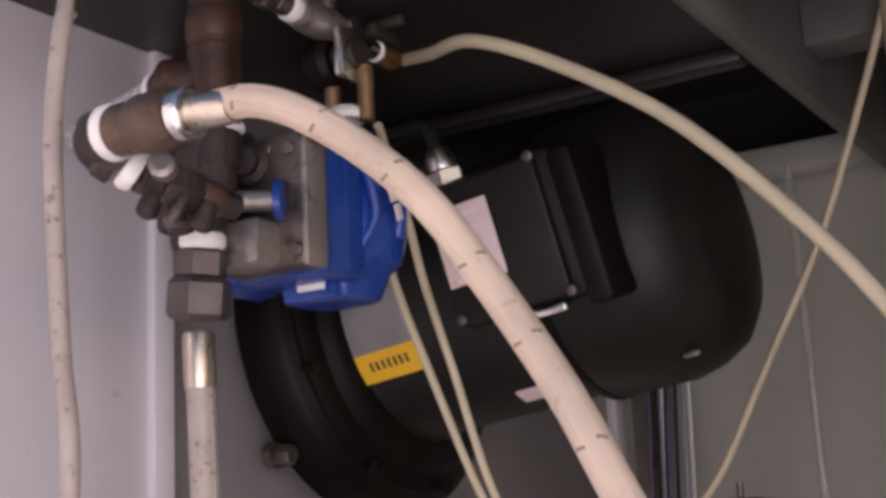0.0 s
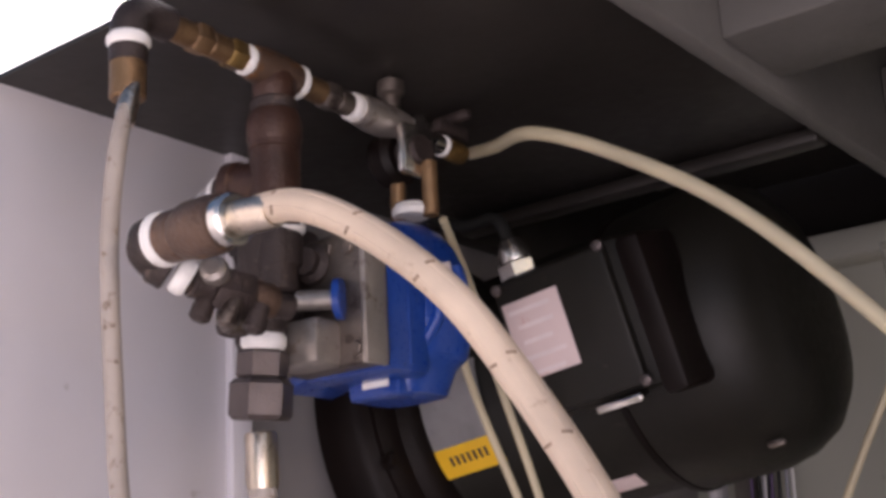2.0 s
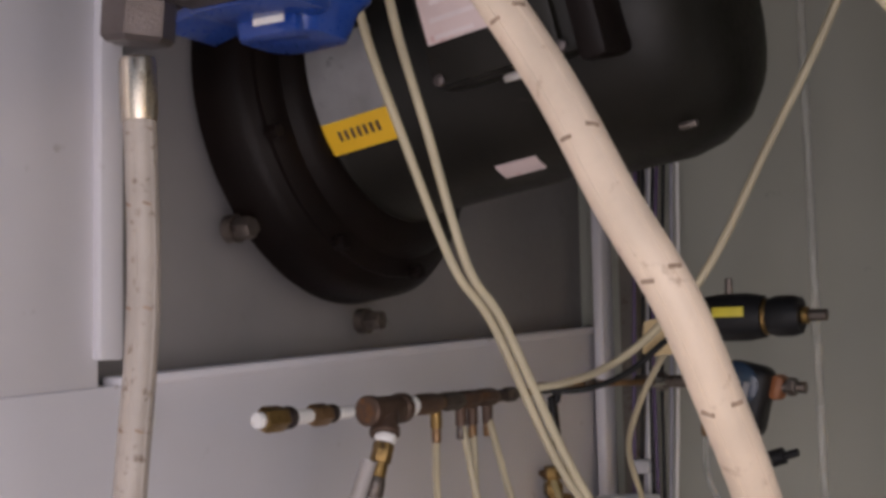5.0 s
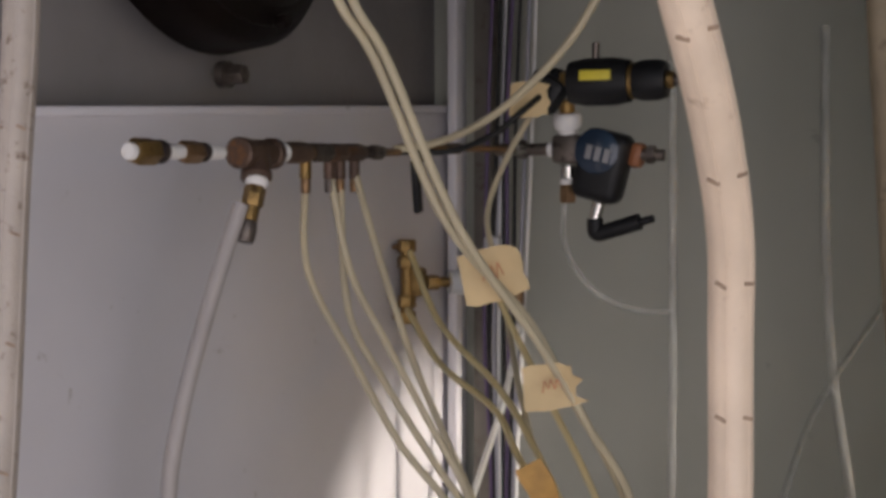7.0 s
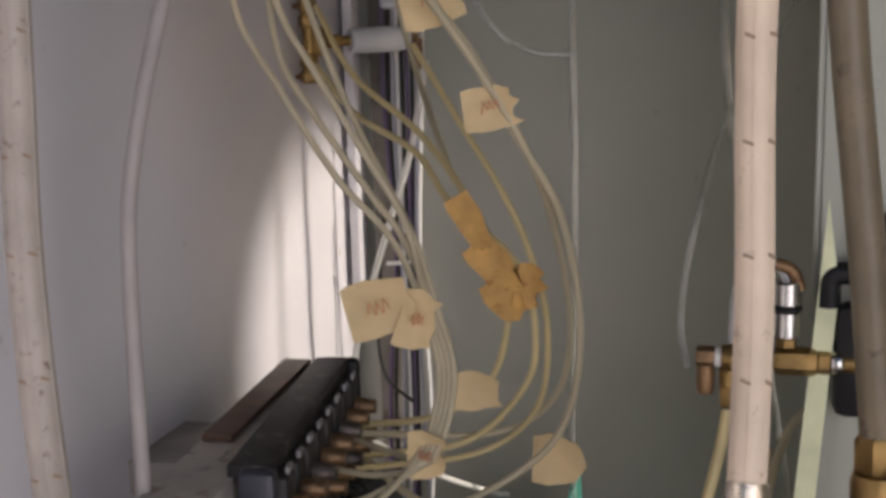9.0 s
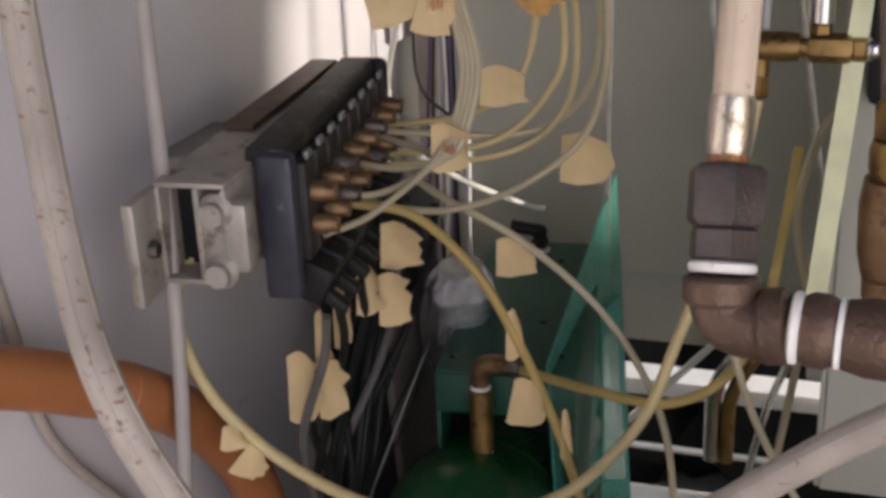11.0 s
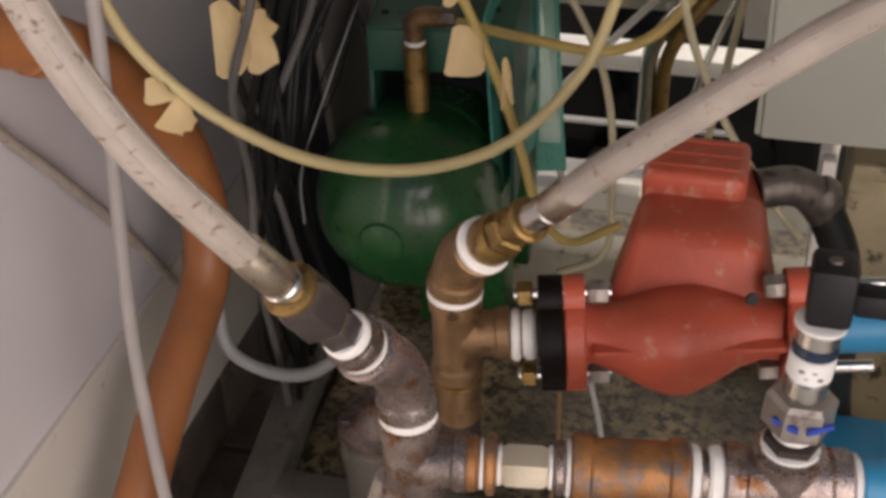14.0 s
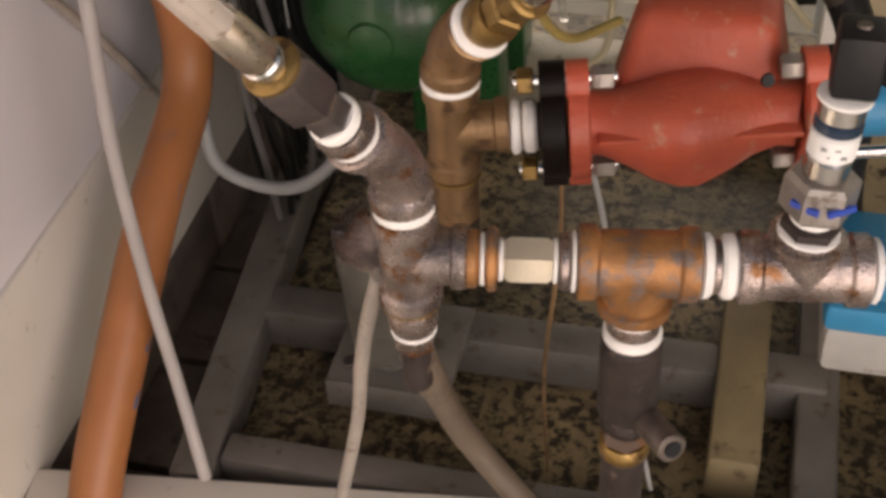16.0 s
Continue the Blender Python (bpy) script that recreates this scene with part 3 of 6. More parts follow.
# ---- the pump under the ceiling ----
pump = thing("pressure_pump", "blue pump with a dirty metal head hung on pipework", "pump")
head = part("pump_head", box(-0.455, 0.676, 1.543, 0.064, 0.020, 0.076, 0.003), CAST, pump, "square dirty metal pump head")
part("head_rim", box(-0.4245, 0.674, 1.543, 0.004, 0.018, 0.078, 0.001), ALUD, head)
part("head_front", box(-0.492, 0.668, 1.556, 0.040, 0.04, 0.074, 0.008), DARKCAST, head)
part("front_column", lathe((-0.478, 0.644, 1.594), (-0.10, 0.0, -1), [(0, 0.0135), (0.012, 0.0150), (0.030, 0.0135), (0.045, 0.0150), (0.056, 0.0135)], 22), DARKCAST, head)
part("lower_block", box(-0.462, 0.660, 1.518, 0.038, 0.026, 0.026, 0.004), ALUD, head, "pale worn metal block")
part("valve_cap", lathe((-0.462, 0.668, 1.566), (0.25, -1, 0), [(0, 0.012), (0.006, 0.012), (0.009, 0.008), (0.014, 0.008)], 20), DARKCAST, head)
part("valve_cap", lathe((-0.490, 0.648, 1.578), (0, -1, 0.1), [(0, 0.013), (0.008, 0.013), (0.012, 0.009), (0.015, 0.009)], 6), DARKCAST, head)
part("port_plug", rod((-0.438, 0.662, 1.541), (-0.460, 0.650, 1.542), 0.0058), ALUD, head, "bright plug in a blue ring")
part("plug_ring", lathe((-0.441, 0.660, 1.541), (0.88, 0.47, 0), [(0, 0.0075), (0.001, 0.0115), (0.005, 0.0115), (0.006, 0.0075)], 24), BLUE, head)
for dx, dz in ((0.020, 0.028), (0.024, -0.030), (0.004, 0.030)):
    part("head_bolt", hexnut((-0.455 + dx, 0.669, 1.543 + dz), (-0.455 + dx, 0.664, 1.543 + dz), 0.0045), CAST, head)
bm = bmesh.new()
rings = []
for z, cx, cy, rx, ry in ((1.494, -0.462, 0.738, 0.018, 0.016), (1.496, -0.462, 0.738, 0.026, 0.024), (1.512, -0.461, 0.740, 0.030, 0.028), (1.518, -0.460, 0.742, 0.036, 0.030), (1.535, -0.459, 0.744, 0.038, 0.032),
                           (1.556, -0.459, 0.746, 0.036, 0.033), (1.575, -0.461, 0.748, 0.033, 0.032), (1.590, -0.465, 0.750, 0.029, 0.028), (1.600, -0.468, 0.751, 0.024, 0.024), (1.606, -0.469, 0.752, 0.017, 0.017), (1.608, -0.469, 0.752, 0.008, 0.008)):
    ring = []
    for k in range(36):
        w = 2 * math.pi * k / 36
        c, n = math.cos(w), math.sin(w)
        ring.append(bm.verts.new((cx + rx * math.copysign(abs(c) ** 0.62, c), cy + ry * math.copysign(abs(n) ** 0.62, n), z)))
    rings.append(ring)
for p, q in zip(rings, rings[1:]):
    for k in range(36):
        bm.faces.new((p[k], p[(k + 1) % 36], q[(k + 1) % 36], q[k]))
bm.faces.new(rings[0][::-1])
bm.faces.new(rings[-1])
crank = part("crankcase", bm, BLUE, pump, "glossy blue cast crankcase")
part("crank_rib", tube([(-0.428, 0.722, 1.580), (-0.423, 0.726, 1.560), (-0.422, 0.728, 1.540), (-0.430, 0.722, 1.522)], 0.004, 10), BLUE, crank)
part("crank_rib", tube([(-0.424, 0.750, 1.572), (-0.420, 0.752, 1.552), (-0.423, 0.752, 1.532)], 0.004, 10), BLUE, crank)
part("mount_block", box(-0.459, 0.706, 1.545, 0.066, 0.042, 0.084, 0.006), BLUE, crank)
part("block_groove", box(-0.4265, 0.707, 1.545, 0.002, 0.004, 0.074, 0.0008), BLUE, crank)
part("foot_flange", box(-0.508, 0.735, 1.517, 0.056, 0.046, 0.007, 0.002, Matrix.Rotation(radians(-14), 3, "Y")), BLUE, crank)
part("foot_label", box(-0.457, 0.7110, 1.5045, 0.020, 0.0016, 0.010, 0.0005), WHITE, crank, "small pale label")
part("foot_pad", box(-0.460, 0.7205, 1.5035, 0.040, 0.018, 0.020, 0.004), BLUE, crank)
for k in range(3):
    part("pale_badge", box(-0.4175, 0.734 + 0.006 * k, 1.566 - 0.01 * k, 0.0016, 0.006, 0.010, 0.0004, Matrix.Rotation(radians(20), 3, "X")), FADED, crank)
# lower outlet: tape, two nuts, to the hanging hose
low = thing("pump_outlet_fitting", "dark hexagonal hose fitting with white thread tape under pump", "fitting")
end = chain(low, (-0.467, 0.633, 1.541), (-0.12, 0.04, -1), [("port_boss", 0.018, 0.0125, DARKCAST, "rod"), ("thread_tape", 0.009, 0.0125, TAPE, "bead"), ("hex_nut", 0.016, 0.0142, NUT, "hex"), ("hex_nut", 0.022, 0.0175, NUT, "hex")])
part("pump_screw", lathe((-0.466, 0.622, 1.533), (0, -1, 0), [(0, 0.006), (0.004, 0.007), (0.007, 0.004)], 14), STEEL, low)
# upper outlet: union and elbow at the start of the arched hose
up_f = thing("hose_union_elbow", "brown-grey iron union and elbow with white thread tape", "fitting")
end = chain(up_f, (-0.372, 0.523, 1.543), (-1, 0.05, 0.04), [("nipple", 0.008, 0.0120, STEEL, "rod"), ("union_nut", 0.028, 0.0138, BROWN, "bead"), ("collar", 0.012, 0.0122, BROWN, "rod"), ("thread_tape", 0.007, 0.0132, TAPE, "bead")])
elbow(up_f, end, end + Vector((-0.016, 0.002, 0.0)), end + Vector((-0.008, 0.015, -0.009)), 0.0108, DARKCAST)
part("thread_tape", lathe(end + Vector((-0.007, 0.016, -0.010)), (0.45, 0.8, -0.5), [(0, 0.0090), (0.002, 0.0104), (0.006, 0.0104), (0.008, 0.0090)], 24), TAPE, up_f)
chain(up_f, end + Vector((-0.004, 0.022, -0.014)), (0.25, 0.9, -0.15), [("nipple", 0.012, 0.0085, DARKCAST, "rod"), ("valve_block", 0.020, 0.0118, DARKCAST, "hex"), ("coupling", 0.014, 0.0090, BROWN, "bead"), ("nipple", 0.010, 0.0065, DARKCAST, "rod")])
part("pale_knob", lathe(end + Vector((0.006, 0.030, -0.012)), (0.5, -0.8, 0.1), [(0, 0.0066), (0.004, 0.0072), (0.008, 0.0066), (0.010, 0.004)], 14), ALUD, up_f, "pale worn valve knob")
for k, dz in enumerate((-0.013, -0.017, -0.020)):
    q = end + Vector((-0.004 + 0.010 * k, 0.030 + 0.008 * k, -0.014 + dz))
    part("drain_screw", lathe(q, (-0.2, -0.3, -1), [(-0.008, 0.004), (0, 0.0055), (0.005, 0.0055), (0.007, 0.003)], 10), DARKCAST if k != 1 else CAST, up_f)
part("drain_cock", box(-0.458, 0.602, 1.524, 0.018, 0.016, 0.018, 0.005), DARKCAST, up_f)
part("cock_plug", lathe((-0.452, 0.600, 1.521), (0.3, -1, -0.2), [(0, 0.006), (0.01, 0.006), (0.013, 0.004)], 12), CAST, up_f)
# brown inlet tee hung from the pipe under the ceiling
inlet = thing("iron_pipe_tee", "dark brown iron pipe with a side branch above the pump", "pipe")
chain(inlet, (-0.470, 0.645, 1.678), (0, 0, -1), [("reducer", 0.016, 0.0125, DARKIRON, "bead"), ("pipe", 0.008, 0.0140, DARKCAST, "rod"), ("coupling", 0.022, 0.0160, DARKIRON, "bead"), ("pipe", 0.040, 0.0148, DARKIRON, "rod"), ("nipple", 0.045, 0.012, DARKCAST, "rod")])
tee(inlet, (-0.470, 0.645, 1.612), (0, 0, 1), (-1, -0.15, 0.1), 0.0134, 0.028, 0.032, DARKIRON)
chain(inlet, (-0.500, 0.642, 1.615), (-1, 0.40, 0.06), [("elbow_end", 0.010, 0.012, DARKCAST, "bead"), ("thread_tape", 0.006, 0.0125, TAPE, "bead"), ("plastic_pipe", 0.130, 0.010, clear("clear_pipe", (0.75, 0.74, 0.75), 0.25, 0.5), "rod")])
chain(inlet, (-0.470, 0.648, 1.588), (0, 0, -1), [("thread_tape", 0.006, 0.0145, TAPE, "bead"), ("nipple", 0.02, 0.013, DARKCAST, "rod")])
# pipe run under the ceiling shelf
topr = thing("ceiling_pipe_run", "run of brass and iron fittings with white tape under ceiling", "pipe")
e = chain(topr, (-0.470, 0.560, 1.683), (0, 1, -0.03), [("thread_tape", 0.006, 0.0092, TAPE, "bead"), ("nipple", 0.016, 0.0075, BRONZE, "rod"), ("collar", 0.012, 0.0092, BRONZE, "hex"), ("nipple", 0.014, 0.0075, BRONZE, "rod"), ("collar", 0.012, 0.0092, BRASS, "hex"), ("thread_tape", 0.006, 0.0092, TAPE, "bead"),
    ("tee_body", 0.036, 0.0114, BROWN, "bead"), ("thread_tape", 0.006, 0.0104, TAPE, "bead"), ("nipple", 0.018, 0.0075, BRONZE, "rod"), ("collar", 0.012, 0.0092, CAST, "hex"), ("nipple", 0.012, 0.0075, CAST, "rod"), ("thread_tape", 0.009, 0.0092, TAPE, "bead"),
    ("valve_body", 0.044, 0.0112, ALUD, "bead"), ("thread_tape", 0.005, 0.0092, TAPE, "bead"), ("cross_body", 0.022, 0.0101, STEEL, "hex"), ("nipple", 0.012, 0.0066, STEEL, "rod"), ("thread_tape", 0.004, 0.0075, TAPE, "bead"), ("push_fitting", 0.020, 0.0075, BRASS, "bead")])
part("vent_knob", lathe((-0.470, 0.752, 1.688), (0, 0, 1), [(0, 0.006), (0.008, 0.006), (0.010, 0.009), (0.018, 0.009), (0.020, 0.006)], 18), CAST, topr)
part("front_elbow", bent([(-0.470, 0.566, 1.683), (-0.470, 0.540, 1.684), (-0.470, 0.540, 1.652)], 0.0100, 20), DARKCAST, topr)
part("thread_tape", lathe((-0.470, 0.540, 1.668), (0, 0, -1), [(0, 0.010), (0.002, 0.0115), (0.005, 0.0115), (0.007, 0.010)], 22), TAPE, topr)
part("nipple", rod((-0.470, 0.540, 1.66), (-0.470, 0.540, 1.632), 0.0095), BRONZE, topr)
part("tee_handle", box(-0.470, 0.815, 1.690, 0.008, 0.034, 0.010, 0.003), DARKCAST, topr)
part("tee_handle_arm", box(-0.466, 0.815, 1.698, 0.026, 0.008, 0.008, 0.003), DARKCAST, topr)
# small valve over the blue crankcase
sv = thing("small_valve", "black round valve knob over two brass fittings on pump", "valve")
part("knob", lathe((-0.486, 0.760, 1.656), (1, -0.1, 0), [(0, 0.014), (0.004, 0.018), (0.016, 0.018), (0.020, 0.014)], 26), BLACK, sv)
part("stem", rod((-0.466, 0.758, 1.656), (-0.448, 0.756, 1.656), 0.010), DARKCAST, sv)
part("saddle", box(-0.456, 0.757, 1.656, 0.008, 0.03, 0.034, 0.003), STEEL, sv)
for x in (-0.474, -0.448):
    part("brass_nipple", rod((x, 0.760, 1.648), (x, 0.760, 1.612), 0.0052), BRONZE, sv)
part("thread_tape", lathe((-0.462, 0.758, 1.614), (0, 0, 1), [(0, 0.012), (0.004, 0.013), (0.008, 0.010)], 20), TAPE, sv)
part("riser", rod((-0.462, 0.765, 1.668), (-0.468, 0.775, 1.685), 0.007), STEEL, sv)

# ---- tubes ----
def BX(y):
    """Where the valve bank's fittings end at that depth."""
    return -0.470 - 0.16 * (y - 0.88)

def small_tube(label, pts, r=0.0032, material=None, name="plastic_tube"):
    h = thing(name, label, "tube", "plastic air tubes")
    part("tube", tube(pts, r * 0.92, 10, 10), material or TUBE, h)
    return h


def flag(place, width, height, yaw, label="creased masking tape flag with red handwriting on tube", ink=True, droop=0.0, jag=0.12, group="tape flags"):
    """A folded tag of masking tape hung on a tube: an uneven, slightly bent sheet with ragged ends."""
    rnd = random.Random(int(abs(place[0]) * 9000 + abs(place[2]) * 7000))
    root = thing("tape_flag", label, "tape flag", group)
    bm = bmesh.new()
    nx, nz = 7, 6
    rows = []
    turn = Matrix.Rotation(radians(yaw), 3, "Z") @ Matrix.Rotation(radians(droop), 3, "Y")
    for i in range(nx):
        row = []
        for j in range(nz):
            u, v = i / (nx - 1), j / (nz - 1) - 0.5
            edge = rnd.uniform(-jag, jag) * width if i == nx - 1 else 0
            q = Vector((u * width + edge, 0.004 * math.sin(3 * u + 2 * v) + rnd.uniform(-0.0007, 0.0007), v * height * (1 + 0.15 * math.sin(4 * u)) + rnd.uniform(-0.03, 0.03) * height))
            row.append(Vector(place) + turn @ q)
        rows.append(row)
    for off in (0.0, 0.0012):
        grid = [[bm.verts.new(q + turn @ Vector((0, off, 0))) for q in row] for row in rows]
        for a, b in zip(grid, grid[1:]):
            for k in range(nz - 1):
                f = (a[k], b[k], b[k + 1], a[k + 1])
                bm.faces.new(f if off == 0 else f[::-1])
    part("tape", bm, MASKING, root)
    if ink:
        line = []
        for k in range(7):
            q = Vector((width * (0.36 + 0.055 * k), -0.0044, height * (0.05 + rnd.uniform(0.05, 0.16) * (1 if k % 2 else -1))))
            line.append(Vector(place) + turn @ q)
        bm = tube(line, 0.0005, 5, 4)
        part("red_writing", bm, INK, root)
    return root


TA = [(-0.468, 0.835, 1.678), (-0.425, 0.80, 1.662), (-0.375, 0.77, 1.650), (-0.318, 0.765, 1.621), (-0.242, 0.75, 1.567), (-0.174, 0.75, 1.495), (-0.13, 0.75, 1.435), (-0.06, 0.76, 1.34), (0.03, 0.78, 1.22)]
small_tube("cream plastic tube arching away from the ceiling fittings", TA, 0.0048)
TB = [(-0.540, 1.145, 1.298), (-0.515, 1.16, 1.302), (-0.470, 1.15, 1.316), (-0.430, 1.15, 1.343), (-0.385, 1.15, 1.390), (-0.336, 1.15, 1.477), (-0.282, 1.15, 1.575), (-0.235, 1.15, 1.690), (-0.21, 1.15, 1.76)]
small_tube("cream plastic tube rising from the manifold's end", TB, 0.0036)
small_tube("black cable along the tube at the manifold's end", [(-0.538, 1.15, 1.296), (-0.50, 1.17, 1.297), (-0.465, 1.175, 1.310), (-0.440, 1.18, 1.330), (-0.425, 1.21, 1.352)], 0.0028, BLACKHOSE, "black_cable")
TC1 = [(-0.474, 0.772, 1.612), (-0.497, 0.84, 1.562), (-0.490, 0.85, 1.519), (-0.474, 0.86, 1.464), (-0.451, 0.88, 1.383), (-0.437, 0.905, 1.345), (-0.41, 0.95, 1.246), (-0.372, 1.0, 1.18), (-0.345, 1.02, 1.12), (-0.318, 1.06, 1.05), (-0.312, 1.10, 0.95), (-0.335, 1.13, 0.86), (-0.389, 1.12, 0.812), (-0.44, 1.06, 0.808), (BX(0.99), 0.99, 0.84)]
TC2 = [(-0.448, 0.772, 1.612), (-0.476, 0.84, 1.576), (-0.469, 0.85, 1.524), (-0.456, 0.86, 1.466), (-0.441, 0.88, 1.383), (-0.429, 0.905, 1.345), (-0.401, 0.95, 1.243), (-0.365, 1.0, 1.165), (-0.338, 1.02, 1.11), (-0.330, 1.09, 1.04), (-0.325, 1.13, 0.95), (-0.345, 1.16, 0.88), (-0.40, 1.16, 0.845), (BX(1.09), 1.09, 0.862)]
small_tube("cream plastic tube hanging from the pump to the valve bank", TC1)
small_tube("cream plastic tube hanging from the pump to the valve bank", TC2)
# from the manifold to the valve bank, fanned out at the top and gathered below
FAN = (((-0.540, 1.000, 1.281), (-0.556, 1.03, 1.208), (-0.527, 1.04, 1.146), (-0.486, 1.04, 1.082), (-0.446, 1.045, 1.035)),
       ((-0.540, 1.035, 1.281), (-0.526, 1.04, 1.208), (-0.497, 1.04, 1.156), (-0.463, 1.04, 1.100), (-0.434, 1.045, 1.046)),
       ((-0.540, 1.052, 1.281), (-0.533, 1.05, 1.179), (-0.504, 1.05, 1.126), (-0.459, 1.05, 1.063), (-0.440, 1.052, 1.036)),
       ((-0.540, 1.075, 1.281), (-0.516, 1.07, 1.213), (-0.487, 1.065, 1.140), (-0.458, 1.06, 1.084), (-0.432, 1.055, 1.036)))
for k, top in enumerate(FAN):
    yb, dx = 0.92 + 0.055 * k, 0.004 * k - 0.006
    low = [(-0.420 + dx, 1.05, 0.985), (-0.407 + dx, 1.05, 0.925), (-0.420 + dx, 1.03, 0.868), (-0.455 + dx * 0.5, 0.5 * (1.02 + yb), 0.838 + 0.008 * k), (BX(yb), yb, 0.838 + 0.008 * k)]
    small_tube("cream plastic tube from the manifold to the valve bank", list(top) + low, 0.0030, TUBE)
# yellowed tubes crossing in the middle
small_tube("yellowed plastic tube crossing from the brass fitting", [(-0.596, 1.296, 1.206), (-0.545, 1.25, 1.145), (-0.469, 1.20, 1.098), (-0.414, 1.15, 1.050), (-0.384, 1.15, 0.985), (-0.384, 1.15, 0.93), (-0.405, 1.15, 0.885), (-0.450, 1.14, 0.862), (BX(1.12), 1.12, 0.858)], 0.0032, TUBEC)
small_tube("yellowed plastic tube crossing in the tube bundle", [(-0.596, 1.29, 1.152), (-0.54, 1.24, 1.11), (-0.469, 1.19, 1.082), (-0.428, 1.15, 1.045), (-0.372, 1.15, 0.995), (-0.358, 1.15, 0.93), (-0.372, 1.15, 0.885), (-0.42, 1.14, 0.842), (BX(1.10), 1.10, 0.838)], 0.0032, TUBEC)
small_tube("yellowed plastic tube crossing in the tube bundle", [(-0.478, 1.22, 1.172), (-0.427, 1.18, 1.109), (-0.384, 1.15, 1.055), (-0.362, 1.15, 1.005), (-0.350, 1.16, 0.94), (-0.36, 1.16, 0.87), (-0.41, 1.15, 0.83), (BX(1.07), 1.07, 0.838)], 0.0030, TUBEC)
small_tube("cream tube bending round the white plastic fitting", [(-0.440, 1.20, 1.330), (-0.478, 1.23, 1.285), (-0.512, 1.28, 1.240), (-0.522, 1.33, 1.19), (-0.500, 1.30, 1.145), (-0.46, 1.22, 1.10), (-0.43, 1.17, 1.06)], 0.0030, TUBE)
small_tube("white plastic tube down the back corner", [(-0.517, 1.39, 1.150), (-0.533, 1.38, 1.059), (-0.556, 1.38, 0.990), (-0.590, 1.38, 0.885), (-0.607, 1.38, 0.803), (-0.585, 1.34, 0.77), (-0.54, 1.24, 0.81), (BX(1.14), 1.14, 0.84)], 0.0038, TUBEW)
small_tube("white plastic tube to the green cover's elbow", [(BX(1.15), 1.15, 0.850), (-0.53, 1.21, 0.815), (-0.498, 1.30, 0.750), (-0.466, 1.42, 0.684), (-0.452, 1.44, 0.674)], 0.0032, TUBEW)
small_tube("straight white plastic tube hanging before the back panel", [(-0.372, 1.385, 1.70), (-0.368, 1.382, 1.35), (-0.366, 1.38, 1.025), (-0.370, 1.38, 0.74), (-0.362, 1.38, 0.50), (-0.350, 1.38, 0.385), (-0.335, 1.38, 0.29)], 0.0042, CLEARTUBE)
small_tube("white plastic tube hanging beside the gauge", [(-0.225, 1.32, 1.40), (-0.222, 1.31, 1.24), (-0.215, 1.31, 1.12), (-0.199, 1.30, 1.022), (-0.183, 1.30, 0.922), (-0.163, 1.30, 0.802), (-0.150, 1.30, 0.709), (-0.158, 1.30, 0.64), (-0.20, 1.32, 0.50), (-0.23, 1.33, 0.296)], 0.0042, CLEARTUBE)
small_tube("pale green-lit tube curling beside the panel edge", [(-0.135, 1.20, 0.875), (-0.155, 1.20, 0.850), (-0.170, 1.20, 0.793), (-0.168, 1.20, 0.747), (-0.158, 1.20, 0.690), (-0.17, 1.22, 0.58), (-0.19, 1.27, 0.42), (-0.20, 1.33, 0.296)], 0.0040, TUBE)
small_tube("cream plastic tube arching up from the brass elbow", [(-0.228, 1.085, 0.935), (-0.235, 1.10, 0.962), (-0.232, 1.10, 1.001), (-0.222, 1.12, 1.058), (-0.214, 1.22, 1.100), (-0.177, 1.30, 1.166), (-0.147, 1.30, 1.222), (-0.10, 1.30, 1.31), (-0.07, 1.31, 1.42)], 0.0026, CLEARTUBE)
small_tube("clear tube curving under the pressure switch", [(-0.439, 1.28, 1.262), (-0.440, 1.285, 1.215), (-0.418, 1.29, 1.178), (-0.385, 1.30, 1.160), (-0.350, 1.31, 1.158)], 0.0028, CLEARTUBE)
# the wide yellow loop from the valve bank to the gauge fitting
small_tube("yellowed plastic tube hanging in a wide loop", [(-0.548, 0.862, 0.838), (-0.563, 0.852, 0.808), (-0.555, 0.850, 0.767), (-0.532, 0.850, 0.727), (-0.492, 0.862, 0.682), (-0.435, 0.886, 0.641), (-0.370, 0.920, 0.622), (-0.311, 0.960, 0.630), (-0.265, 1.000, 0.673), (-0.244, 1.030, 0.729), (-0.220, 1.055, 0.802), (-0.204, 1.070, 0.87), (-0.198, 1.080, 0.905)], 0.0050, TUBEC)
small_tube("yellow plastic tube falling from the valve bank", [(BX(0.985), 0.985, 0.838), (-0.440, 1.0, 0.826), (-0.395, 1.0, 0.788), (-0.363, 1.0, 0.736), (-0.335, 1.0, 0.672), (-0.313, 1.0, 0.603), (-0.297, 1.0, 0.545), (-0.275, 1.02, 0.505), (-0.24, 1.06, 0.50)], 0.0042, TUBEY)
small_tube("cream plastic tube falling to the floor with a tag", [(BX(1.12), 1.12, 0.836), (-0.458, 1.10, 0.809), (-0.386, 1.10, 0.773), (-0.322, 1.10, 0.721), (-0.280, 1.10, 0.659), (-0.258, 1.10, 0.591), (-0.252, 1.10, 0.498), (-0.258, 1.10, 0.44), (-0.30, 1.12, 0.40)], 0.0036, TUBE)
small_tube("yellowed tube from the tank's brass elbow", [(-0.385, 1.080, 0.664), (-0.314, 1.050, 0.668), (-0.254, 1.050, 0.664), (-0.212, 1.060, 0.685), (-0.186, 1.080, 0.729), (-0.178, 1.14, 0.78), (-0.172, 1.18, 0.84)], 0.0046, TUBEY)
